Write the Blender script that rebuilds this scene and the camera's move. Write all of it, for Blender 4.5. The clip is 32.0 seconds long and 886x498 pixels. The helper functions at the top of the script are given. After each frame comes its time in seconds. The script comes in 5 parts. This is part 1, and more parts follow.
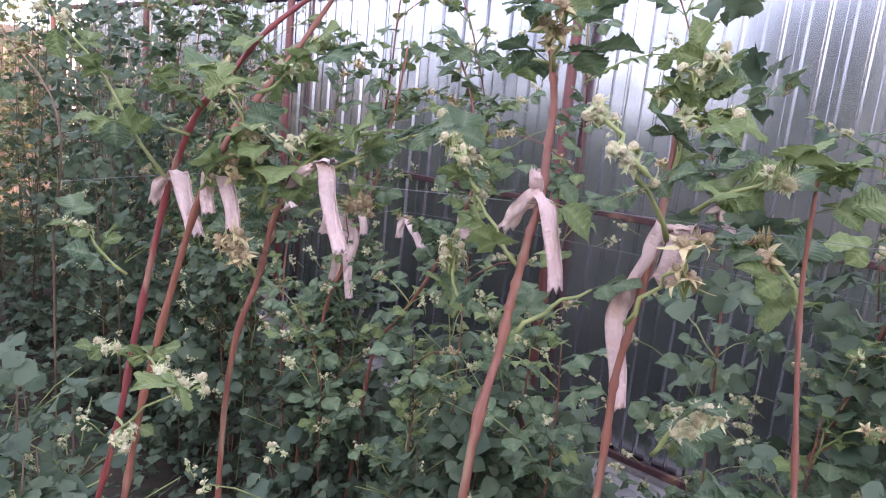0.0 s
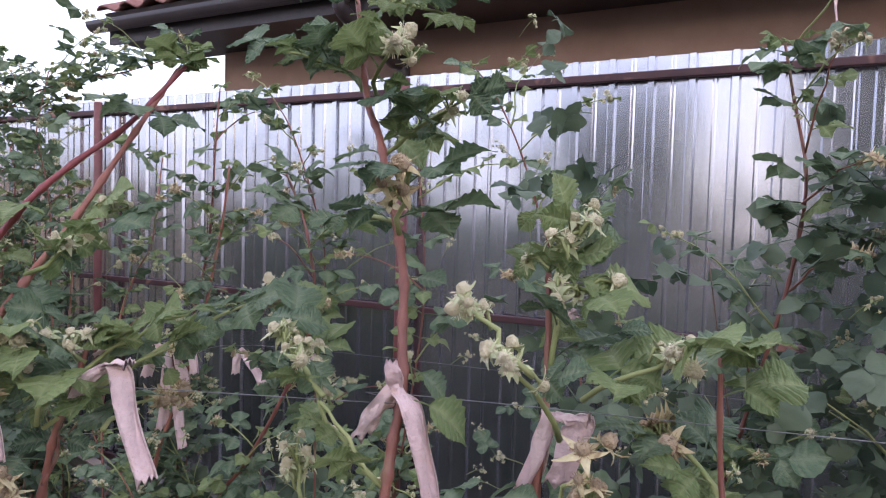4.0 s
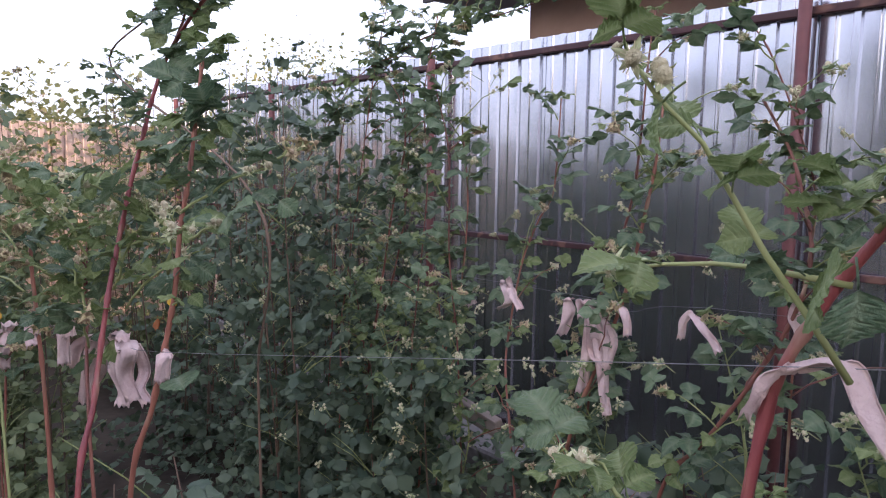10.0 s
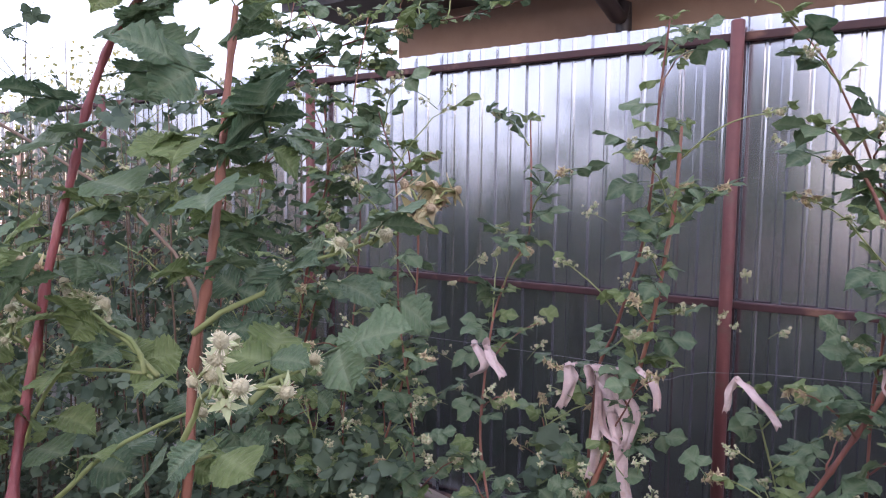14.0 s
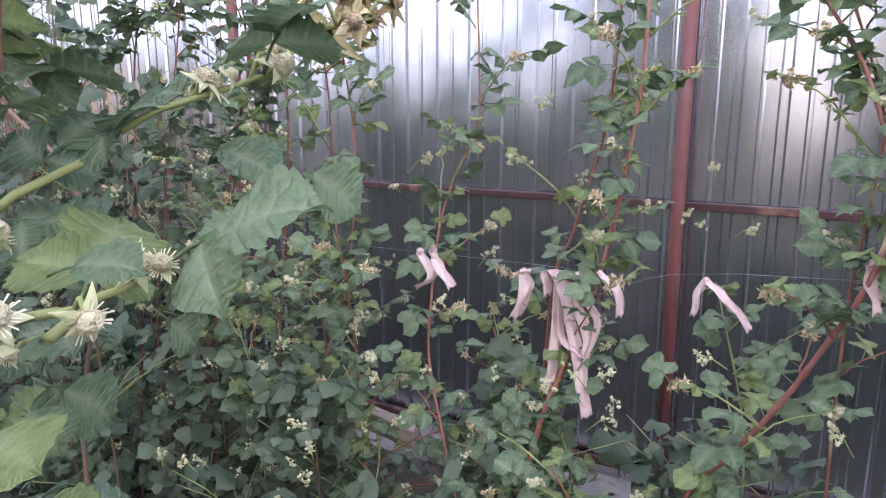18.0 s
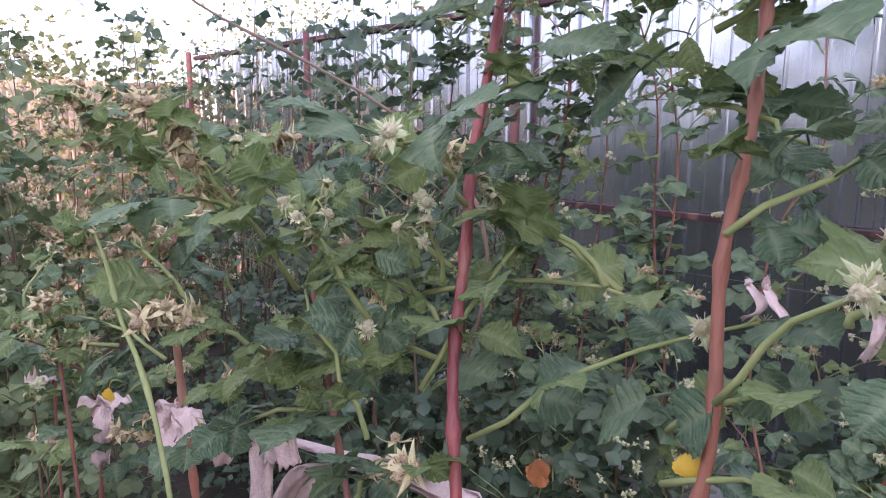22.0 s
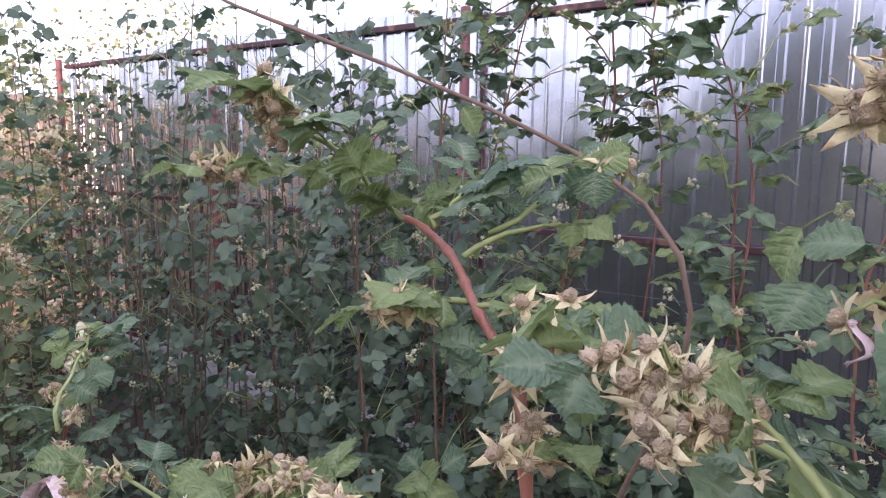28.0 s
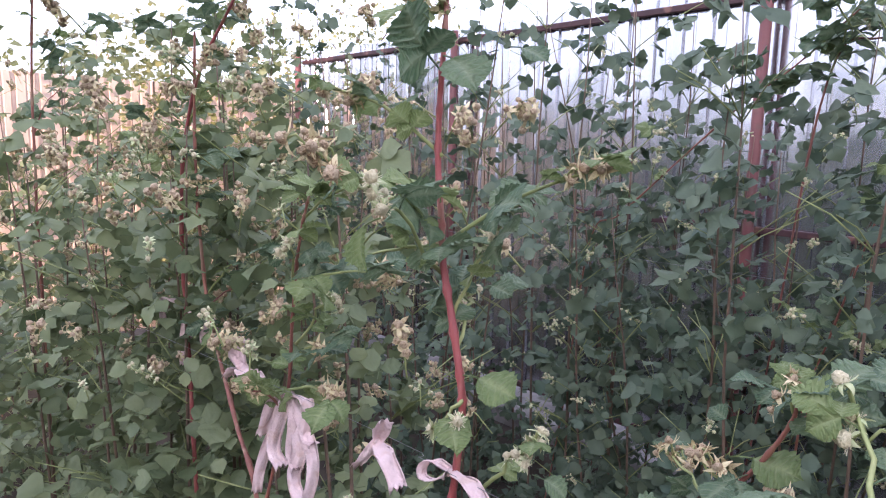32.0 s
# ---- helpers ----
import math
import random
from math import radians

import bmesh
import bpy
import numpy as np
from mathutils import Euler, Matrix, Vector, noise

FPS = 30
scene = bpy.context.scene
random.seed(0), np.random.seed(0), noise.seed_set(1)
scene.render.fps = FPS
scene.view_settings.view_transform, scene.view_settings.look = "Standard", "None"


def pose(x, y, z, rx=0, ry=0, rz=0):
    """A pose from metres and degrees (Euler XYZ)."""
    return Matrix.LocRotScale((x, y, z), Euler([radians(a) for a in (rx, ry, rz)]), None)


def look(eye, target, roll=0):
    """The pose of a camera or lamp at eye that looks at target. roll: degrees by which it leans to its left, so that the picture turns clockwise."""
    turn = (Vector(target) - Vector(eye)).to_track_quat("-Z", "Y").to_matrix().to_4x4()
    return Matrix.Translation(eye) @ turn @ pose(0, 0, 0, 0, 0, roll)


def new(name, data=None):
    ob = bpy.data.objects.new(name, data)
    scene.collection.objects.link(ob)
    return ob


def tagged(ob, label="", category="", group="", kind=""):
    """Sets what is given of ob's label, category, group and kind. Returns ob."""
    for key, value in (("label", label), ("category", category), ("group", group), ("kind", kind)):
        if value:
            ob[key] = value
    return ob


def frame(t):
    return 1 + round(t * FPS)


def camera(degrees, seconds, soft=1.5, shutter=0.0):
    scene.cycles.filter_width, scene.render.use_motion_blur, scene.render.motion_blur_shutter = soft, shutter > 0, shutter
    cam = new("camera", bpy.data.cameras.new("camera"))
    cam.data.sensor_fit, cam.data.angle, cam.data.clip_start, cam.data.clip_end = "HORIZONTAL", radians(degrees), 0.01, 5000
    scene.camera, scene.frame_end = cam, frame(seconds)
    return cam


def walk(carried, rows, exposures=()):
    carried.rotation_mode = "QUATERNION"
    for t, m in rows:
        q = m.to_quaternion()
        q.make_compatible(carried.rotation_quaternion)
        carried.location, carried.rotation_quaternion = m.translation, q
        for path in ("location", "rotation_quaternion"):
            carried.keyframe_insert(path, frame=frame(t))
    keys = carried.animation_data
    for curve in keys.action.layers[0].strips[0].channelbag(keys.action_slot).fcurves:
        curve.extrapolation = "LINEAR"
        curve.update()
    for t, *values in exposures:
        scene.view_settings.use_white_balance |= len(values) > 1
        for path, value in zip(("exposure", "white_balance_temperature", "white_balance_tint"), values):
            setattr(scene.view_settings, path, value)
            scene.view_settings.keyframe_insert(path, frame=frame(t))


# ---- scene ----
cam = camera(65.0, 32.0, soft=1.1)
PATH = [
    (0, (1.397, -2.261, 1.309), (0.119, -0.773, 0.917), 5.9),
    (0.5, (1.386, -2.239, 1.3), (0.1, -0.773, 0.854), 6.0),
    (1, (1.351, -2.213, 1.304), (0.231, -0.605, 0.907), 6.4),
    (1.5, (1.328, -2.184, 1.319), (0.332, -0.484, 0.976), 4.7),
    (2, (1.324, -2.172, 1.335), (0.402, -0.418, 1.061), 3.8),
    (2.5, (1.32, -2.162, 1.348), (0.415, -0.391, 1.136), 2.9),
    (4.5, (1.338, -2.2, 1.359), (0.375, -0.449, 1.294), 1.3),
    (5, (1.323, -2.212, 1.363), (0.298, -0.495, 1.326), 1.9),
    (5.5, (1.304, -2.224, 1.362), (0.183, -0.568, 1.321), 1.8),
    (6, (1.28, -2.233, 1.361), (0.093, -0.625, 1.308), 1.6),
    (6.5, (1.25, -2.239, 1.361), (-0.008, -0.686, 1.298), 1.3),
    (7, (1.217, -2.252, 1.357), (-0.109, -0.758, 1.251), 1.0),
    (7.5, (1.171, -2.273, 1.35), (-0.212, -0.836, 1.201), 0.7),
    (8, (1.121, -2.274, 1.341), (-0.3, -0.878, 1.168), 0.0),
    (8.5, (1.078, -2.282, 1.334), (-0.366, -0.916, 1.117), -0.2),
    (9, (1.035, -2.288, 1.328), (-0.491, -1.019, 1.083), 0.3),
    (9.5, (0.963, -2.285, 1.323), (-0.535, -0.978, 1.105), 0.7),
    (10, (0.881, -2.282, 1.315), (-0.592, -0.949, 1.08), 0.7),
    (10.5, (0.786, -2.293, 1.311), (-0.667, -0.94, 1.078), -1.3),
    (11, (0.747, -2.293, 1.327), (-0.684, -0.923, 1.053), -0.0),
    (11.5, (0.683, -2.288, 1.314), (-0.748, -0.919, 1.041), 1.0),
    (12, (0.614, -2.269, 1.314), (-0.755, -0.834, 1.062), -0.4),
    (12.5, (0.545, -2.253, 1.321), (-0.72, -0.721, 1.089), -0.3),
    (13, (0.492, -2.252, 1.333), (-0.692, -0.652, 1.139), 0.4),
    (13.5, (0.462, -2.233, 1.34), (-0.65, -0.578, 1.176), 0.4),
    (15.5, (0.389, -2.193, 1.34), (-0.715, -0.538, 1.14), 0.8),
    (16, (0.385, -2.155, 1.335), (-0.771, -0.54, 1.104), 0.9),
    (16.5, (0.385, -2.144, 1.321), (-0.821, -0.579, 1.014), -0.2),
    (17, (0.397, -2.137, 1.319), (-0.869, -0.62, 1.008), 0.4),
    (17.5, (0.386, -2.122, 1.318), (-0.776, -0.535, 0.956), -0.3),
    (18, (0.366, -2.108, 1.302), (-0.576, -0.394, 0.887), -0.1),
    (18.5, (0.352, -2.108, 1.297), (-0.516, -0.363, 0.848), -1.7),
    (19, (0.348, -2.114, 1.307), (-0.508, -0.35, 0.914), 0.3),
    (19.5, (0.343, -2.119, 1.314), (-0.62, -0.399, 0.971), -0.3),
    (20, (0.337, -2.146, 1.321), (-0.804, -0.532, 1.017), -0.3),
    (20.5, (0.326, -2.163, 1.313), (-1.068, -0.765, 0.995), -1.0),
    (21, (0.335, -2.193, 1.304), (-1.208, -0.976, 0.934), -0.6),
    (21.5, (0.295, -2.23, 1.306), (-1.214, -0.958, 0.984), -1.6),
    (22, (0.243, -2.256, 1.302), (-1.197, -0.912, 0.958), 0.2),
    (22.5, (0.204, -2.269, 1.301), (-1.174, -0.864, 0.945), 0.6),
    (23, (0.168, -2.288, 1.299), (-1.15, -0.827, 0.943), 0.7),
    (23.5, (0.146, -2.298, 1.297), (-1.127, -0.794, 0.951), 0.8),
    (24, (0.131, -2.294, 1.299), (-1.11, -0.766, 0.944), 0.7),
    (24.5, (0.105, -2.311, 1.297), (-1.103, -0.76, 0.933), 0.8),
    (25, (0.077, -2.334, 1.295), (-1.137, -0.79, 0.921), 1.0),
    (25.5, (0.05, -2.339, 1.296), (-1.216, -0.836, 0.923), 1.2),
    (27.5, (-0.133, -2.297, 1.298), (-1.29, -0.686, 1.038), 0.1),
    (28, (-0.159, -2.301, 1.3), (-1.319, -0.697, 1.017), 0.8),
    (28.5, (-0.203, -2.317, 1.293), (-1.467, -0.798, 0.981), 0.7),
    (29, (-0.272, -2.33, 1.282), (-1.539, -0.817, 0.959), 1.6),
    (29.5, (-0.341, -2.355, 1.281), (-1.618, -0.848, 0.972), 1.4),
    (30, (-0.406, -2.384, 1.281), (-1.711, -0.899, 0.981), 1.7),
    (30.5, (-0.455, -2.406, 1.28), (-1.767, -0.925, 0.988), 0.6),
    (31, (-0.486, -2.416, 1.275), (-1.835, -0.97, 0.98), 0.8),
    (31.5, (-0.519, -2.416, 1.276), (-1.923, -1.024, 0.977), 1.2),
    (32, (-0.574, -2.422, 1.273), (-2.07, -1.129, 0.976), 1.4),
]
walk(cam, [(t, look(e, g, r)) for t, e, g, r in PATH],
     [(0, 1.72, 5930, 23), (1, 1.92, 5930, 23), (2, 1.5, 5980, 24), (5, 1.2, 5980, 23), (9, 0.98, 5930, 23), (11, 1.2, 5880, 23), (13, 1.35, 5930, 24), (16, 1.4, 5930, 24), (17, 1.68, 5930, 24), (18, 1.95, 5980, 21), (19, 2, 5980, 22), (21, 1.68, 5880, 24), (22, 1.5, 5830, 24), (24, 1.85, 5830, 24), (25, 1.85, 5830, 25), (28, 1.55, 5880, 26), (30, 1.78, 5830, 25), (32, 1.65, 5830, 24)])

# ---- world, sun, exposure ----
SUN_EL = 3.2      # degrees: a low evening sun, hidden from the garden by the hedge added behind it
world = bpy.data.worlds.new("world")
scene.world = world
world.use_nodes = True
wn = world.node_tree.nodes
sky = wn.new("ShaderNodeTexSky")
sky.sky_type = "NISHITA"
sky.sun_disc = False
sky.sun_elevation = radians(SUN_EL + 11)
sky.sun_rotation = radians(151)
sky.air_density, sky.dust_density, sky.ozone_density = 1.0, 2.0, 2.0
veil = wn.new("ShaderNodeMix")      # thin bright cloud over the whole sky
veil.data_type = "RGBA"
veil.inputs["Factor"].default_value = 0.62
veil.inputs["B"].default_value = (6.3, 6.3, 6.9, 1)
world.node_tree.links.new(sky.outputs["Color"], veil.inputs["A"])
bg = wn["Background"]
bg.inputs["Strength"].default_value = 0.15
world.node_tree.links.new(veil.outputs["Result"], bg.inputs["Color"])
sun_dir = Vector((0.35, -1.0, 0.0)).normalized() * math.cos(radians(SUN_EL)) + Vector((0, 0, math.sin(radians(SUN_EL))))
sun = new("sun", bpy.data.lights.new("sun", "SUN"))
sun.data.energy, sun.data.angle, sun.data.color = 3.0, radians(0.6), (1.0, 0.70, 0.5)
sun.matrix_world = look(sun_dir * 30, (0, 0, 0))


# ---- materials ----
def material(name, dark, light, rough=0.7, metal=0.0, scale=8.0, bump=0.0, bump_scale=60.0, vary=0.0,
             island=False, translucent=0.0, stain=None, spec=0.5, stretch=None, vein=None):
    """Two tones by noise at two scales; vary: change from piece to piece; stain: a third colour in patches."""
    m = bpy.data.materials.new(name)
    m.use_nodes = True
    n, l = m.node_tree.nodes, m.node_tree.links
    b = n["Principled BSDF"]
    b.inputs["Roughness"].default_value, b.inputs["Metallic"].default_value = rough, metal
    b.inputs["Specular IOR Level"].default_value = spec
    co = n.new("ShaderNodeTexCoord")
    src = co.outputs["Object"]
    if stretch:
        mp = n.new("ShaderNodeMapping")
        mp.inputs["Scale"].default_value = stretch
        l.new(src, mp.inputs["Vector"])
        src = mp.outputs["Vector"]
    big, small = n.new("ShaderNodeTexNoise"), n.new("ShaderNodeTexNoise")
    big.inputs["Scale"].default_value, small.inputs["Scale"].default_value = scale, scale * 7
    small.inputs["Detail"].default_value = 5
    for t in (big, small):
        l.new(src, t.inputs["Vector"])
    add = n.new("ShaderNodeMath")
    add.operation = "MULTIPLY_ADD"
    l.new(small.outputs["Fac"], add.inputs[0])
    add.inputs[1].default_value = 0.6
    l.new(big.outputs["Fac"], add.inputs[2])
    fac = n.new("ShaderNodeMapRange")
    fac.inputs["From Min"].default_value, fac.inputs["From Max"].default_value = 0.55, 1.05
    l.new(add.outputs[0], fac.inputs["Value"])
    out = fac.outputs["Result"]
    if vary:
        r = n.new("ShaderNodeNewGeometry").outputs["Random Per Island"] if island else n.new("ShaderNodeObjectInfo").outputs["Random"]
        mx = n.new("ShaderNodeMix")
        mx.inputs["Factor"].default_value = vary
        l.new(out, mx.inputs["A"])
        l.new(r, mx.inputs["B"])
        out = mx.outputs["Result"]
    col = n.new("ShaderNodeMix")
    col.data_type = "RGBA"
    col.inputs["A"].default_value, col.inputs["B"].default_value = (*dark, 1), (*light, 1)
    l.new(out, col.inputs["Factor"])
    colour = col.outputs["Result"]
    if stain:
        tex = n.new("ShaderNodeTexNoise")
        tex.inputs["Scale"].default_value = scale * 2.3
        l.new(src, tex.inputs["Vector"])
        rp = n.new("ShaderNodeMapRange")
        rp.inputs["From Min"].default_value, rp.inputs["From Max"].default_value = 0.58, 0.7
        l.new(tex.outputs["Fac"], rp.inputs["Value"])
        sx = n.new("ShaderNodeMix")
        sx.data_type = "RGBA"
        l.new(rp.outputs["Result"], sx.inputs["Factor"])
        l.new(colour, sx.inputs["A"])
        sx.inputs["B"].default_value = (*stain, 1)
        colour = sx.outputs["Result"]
    if vein:
        at = n.new("ShaderNodeAttribute")
        at.attribute_name = "vein"
        vx = n.new("ShaderNodeMix")
        vx.data_type = "RGBA"
        sc = n.new("ShaderNodeMath")
        sc.operation = "MULTIPLY"
        sc.inputs[1].default_value = 0.5
        l.new(at.outputs["Fac"], sc.inputs[0])
        l.new(sc.outputs[0], vx.inputs["Factor"])
        l.new(colour, vx.inputs["A"])
        vx.inputs["B"].default_value = (*vein, 1)
        colour = vx.outputs["Result"]
    l.new(colour, b.inputs["Base Color"])
    if bump:
        bn = n.new("ShaderNodeTexNoise")
        bn.inputs["Scale"].default_value, bn.inputs["Detail"].default_value = bump_scale, 4
        l.new(src, bn.inputs["Vector"])
        bp = n.new("ShaderNodeBump")
        bp.inputs["Strength"].default_value, bp.inputs["Distance"].default_value = bump, 0.003
        height = bn.outputs["Fac"]
        if vein:
            groove = n.new("ShaderNodeMath")
            groove.operation = "MULTIPLY_ADD"
            l.new(n.new("ShaderNodeAttribute").outputs["Fac"], groove.inputs[0])
            n[groove.inputs[0].links[0].from_node.name].attribute_name = "vein"
            groove.inputs[1].default_value = -0.8
            l.new(height, groove.inputs[2])
            height = groove.outputs[0]
        l.new(height, bp.inputs["Height"])
        l.new(bp.outputs["Normal"], b.inputs["Normal"])
    if translucent:
        tr, ms = n.new("ShaderNodeBsdfTranslucent"), n.new("ShaderNodeMixShader")
        l.new(colour, tr.inputs["Color"])
        ms.inputs["Fac"].default_value = translucent
        l.new(b.outputs["BSDF"], ms.inputs[1])
        l.new(tr.outputs["BSDF"], ms.inputs[2])
        l.new(ms.outputs["Shader"], n["Material Output"].inputs["Surface"])
    return m


LEAF = material("leaf_green", (0.056, 0.112, 0.060), (0.172, 0.246, 0.118), 0.5, scale=25, bump=0.7, bump_scale=300, vary=0.6, translucent=0.28, vein=(0.31, 0.36, 0.22))
LEAF_YOUNG = material("leaf_young", (0.125, 0.190, 0.060), (0.275, 0.342, 0.125), 0.52, scale=25, bump=0.7, bump_scale=300, vary=0.6, translucent=0.33, vein=(0.40, 0.45, 0.22))
LEAF_MASS = material("leaf_mass", (0.050, 0.088, 0.056), (0.155, 0.200, 0.116), 0.58, scale=6, bump=0.2, bump_scale=200, vary=0.6, island=True, translucent=0.25)
STEM = material("thicket_stem", (0.10, 0.07, 0.045), (0.21, 0.13, 0.085), 0.7, scale=14, bump=0.3, vary=0.3)
# lit copy of leaf_mass: warm light on the left thickets, held in the colour
LEAF_WARM_LIT = material("leaf_mass_warm_lit", (0.085, 0.125, 0.058), (0.26, 0.30, 0.14), 0.55, scale=6, bump=0.2, bump_scale=200, vary=0.6, island=True, translucent=0.3)
# low sun on the far leaves is put into this bright yellow-green
LEAF_SUN_TINT = material("leaf_sun_tint", (0.16, 0.18, 0.06), (0.38, 0.36, 0.14), 0.6, scale=3, vary=0.6, island=True, translucent=0.3)
LEAF_YELLOW = material("leaf_yellow", (0.55, 0.33, 0.03), (0.7, 0.5, 0.06), 0.6, scale=30, vary=0.3)
LEAF_BROWN = material("leaf_brown", (0.22, 0.07, 0.02), (0.42, 0.16, 0.05), 0.8, scale=40, vary=0.4)
CANE = material("cane_bark", (0.125, 0.040, 0.032), (0.35, 0.14, 0.09), 0.5, scale=18, bump=0.8, bump_scale=180, vary=0.5, stain=(0.33, 0.23, 0.15), stretch=(1, 1, 0.25))
CANE_RED = material("cane_bark_crimson", (0.15, 0.026, 0.032), (0.36, 0.09, 0.08), 0.45, scale=18, bump=0.8, bump_scale=180, vary=0.4, stain=(0.33, 0.17, 0.12), stretch=(1, 1, 0.25))
SHOOT = material("green_shoot", (0.20, 0.25, 0.08), (0.34, 0.36, 0.15), 0.65, scale=30, bump=0.2, vary=0.4)
SEPAL = material("sepal", (0.33, 0.39, 0.18), (0.60, 0.61, 0.37), 0.8, scale=60, vary=0.5)
SEPAL_DRY = material("sepal_dry", (0.46, 0.38, 0.19), (0.74, 0.65, 0.40), 0.85, scale=90, vary=0.5, bump=0.4, bump_scale=400, stain=(0.40, 0.29, 0.15))
HEART = material("fruit_heart", (0.46, 0.41, 0.24), (0.74, 0.67, 0.45), 0.9, scale=160, bump=0.8, bump_scale=700, vary=0.4)
HEART_DRY = material("fruit_heart_dry", (0.36, 0.26, 0.15), (0.62, 0.49, 0.33), 0.9, scale=160, bump=0.9, bump_scale=700, vary=0.4, stain=(0.26, 0.16, 0.09))
STAMEN = material("stamens", (0.62, 0.55, 0.36), (0.80, 0.74, 0.56), 0.9, scale=120, vary=0.4)
STAMEN_DRY = material("stamens_dry", (0.20, 0.12, 0.06), (0.46, 0.32, 0.18), 0.9, scale=120, vary=0.4)
CLOTH = material("pink_cloth", (0.58, 0.41, 0.39), (0.80, 0.64, 0.61), 0.95, scale=28, bump=0.6, bump_scale=420, vary=0.4, stain=(0.64, 0.46, 0.40))
METAL = material("galvanised_sheet", (0.45, 0.465, 0.51), (0.62, 0.63, 0.675), 0.17, 0.93, scale=2.2, vary=0.35, bump=0.14, bump_scale=7, stretch=(1, 1, 0.2))
PRIMER = material("red_primer", (0.13, 0.042, 0.042), (0.21, 0.072, 0.062), 0.55, scale=6, bump=0.2, vary=0.3, stain=(0.14, 0.07, 0.055))
RAIL = material("rail_paint", (0.04, 0.018, 0.02), (0.08, 0.03, 0.03), 0.6, scale=6, bump=0.2, vary=0.2, stain=(0.2, 0.1, 0.07))
CONCRETE = material("concrete", (0.19, 0.18, 0.17), (0.32, 0.30, 0.29), 0.9, scale=5, bump=0.7, bump_scale=60, stain=(0.10, 0.11, 0.07))
WOOD = material("weathered_board", (0.26, 0.21, 0.19), (0.44, 0.37, 0.33), 0.85, scale=6, bump=0.5, bump_scale=40, stretch=(0.2, 4, 4))
SOIL = material("soil", (0.035, 0.026, 0.020), (0.09, 0.07, 0.05), 0.95, scale=3, bump=1.0, bump_scale=25, stain=(0.05, 0.07, 0.03))
PLASTER = material("ochre_plaster", (0.33, 0.215, 0.155), (0.40, 0.27, 0.20), 0.9, scale=2, bump=0.3, bump_scale=90)
EAVE = material("dark_eave", (0.03, 0.026, 0.03), (0.06, 0.046, 0.048), 0.45, scale=4, bump=0.1)
TILE = material("roof_tile", (0.20, 0.085, 0.072), (0.33, 0.17, 0.145), 0.8, scale=6, bump=0.4, vary=0.5)
# evening glow on the far fence is painted in as warm pink
SUN_PINK_WALL = material("sun_pink_sheet", (0.60, 0.44, 0.35), (0.73, 0.56, 0.44), 0.6, 0.1, scale=2, bump=0.1, bump_scale=9)
BARK = material("bark", (0.10, 0.07, 0.05), (0.20, 0.15, 0.11), 0.9, scale=8, bump=0.7, bump_scale=40)
WIRE = material("steel_wire", (0.20, 0.20, 0.20), (0.34, 0.34, 0.33), 0.45, 0.8, scale=30)
HEDGE_FAR = material("far_wall", (0.025, 0.035, 0.02), (0.05, 0.06, 0.035), 0.95, scale=0.7)


# ---- mesh helpers ----
def mesh_of(name, verts, faces, mats, smooth=True, index=None):
    me = bpy.data.meshes.new(name)
    me.from_pydata([tuple(v) for v in verts], [], [tuple(f) for f in faces])
    for m in (mats if isinstance(mats, (list, tuple)) else [mats]):
        me.materials.append(m)
    if index is not None:
        me.polygons.foreach_set("material_index", index)
    if smooth:
        me.polygons.foreach_set("use_smooth", [True] * len(me.polygons))
    me.update()
    return me


def put(name, me, parent=None, m=None, label=""):
    ob = new(name, me)
    if m is not None:
        ob.matrix_basis = m
    if parent is not None:
        ob.parent = parent
    return tagged(ob, label) if label else ob


def spline(pts, steps):
    """Points of a smooth curve through pts."""
    p = [Vector(q) for q in pts]
    p = [p[0] * 2 - p[1]] + p + [p[-1] * 2 - p[-2]]
    out = []
    for i in range(1, len(p) - 2):
        a, b, c, d = p[i - 1:i + 3]
        for k in range(steps):
            t = k / steps
            out.append(0.5 * ((2 * b) + (c - a) * t + (2 * a - 5 * b + 4 * c - d) * t * t + (3 * b - a - 3 * c + d) * t ** 3))
    out.append(p[-2].copy())
    return out


def tube(points, radii, sides=8):
    verts, faces = [], []
    side = Vector((1, 0.3, 0.1)).normalized()
    for i, q in enumerate(points):
        d = (points[min(i + 1, len(points) - 1)] - points[max(i - 1, 0)]).normalized()
        side = (side - d * side.dot(d)).normalized()
        up = d.cross(side)
        for k in range(sides):
            a = 2 * math.pi * k / sides
            verts.append(q + (side * math.cos(a) + up * math.sin(a)) * radii[i])
    for i in range(len(points) - 1):
        for k in range(sides):
            j = (k + 1) % sides
            faces.append((i * sides + k, i * sides + j, (i + 1) * sides + j, (i + 1) * sides + k))
    faces.append(tuple(range(sides))[::-1])
    faces.append(tuple(range((len(points) - 1) * sides, len(points) * sides)))
    return verts, faces


def merged(*geos):
    verts, faces = [], []
    for v, f in geos:
        o = len(verts)
        verts += list(v)
        faces += [tuple(i + o for i in q) for q in f]
    return verts, faces


def moved(geo, m):
    return [m @ Vector(v) for v in geo[0]], geo[1]


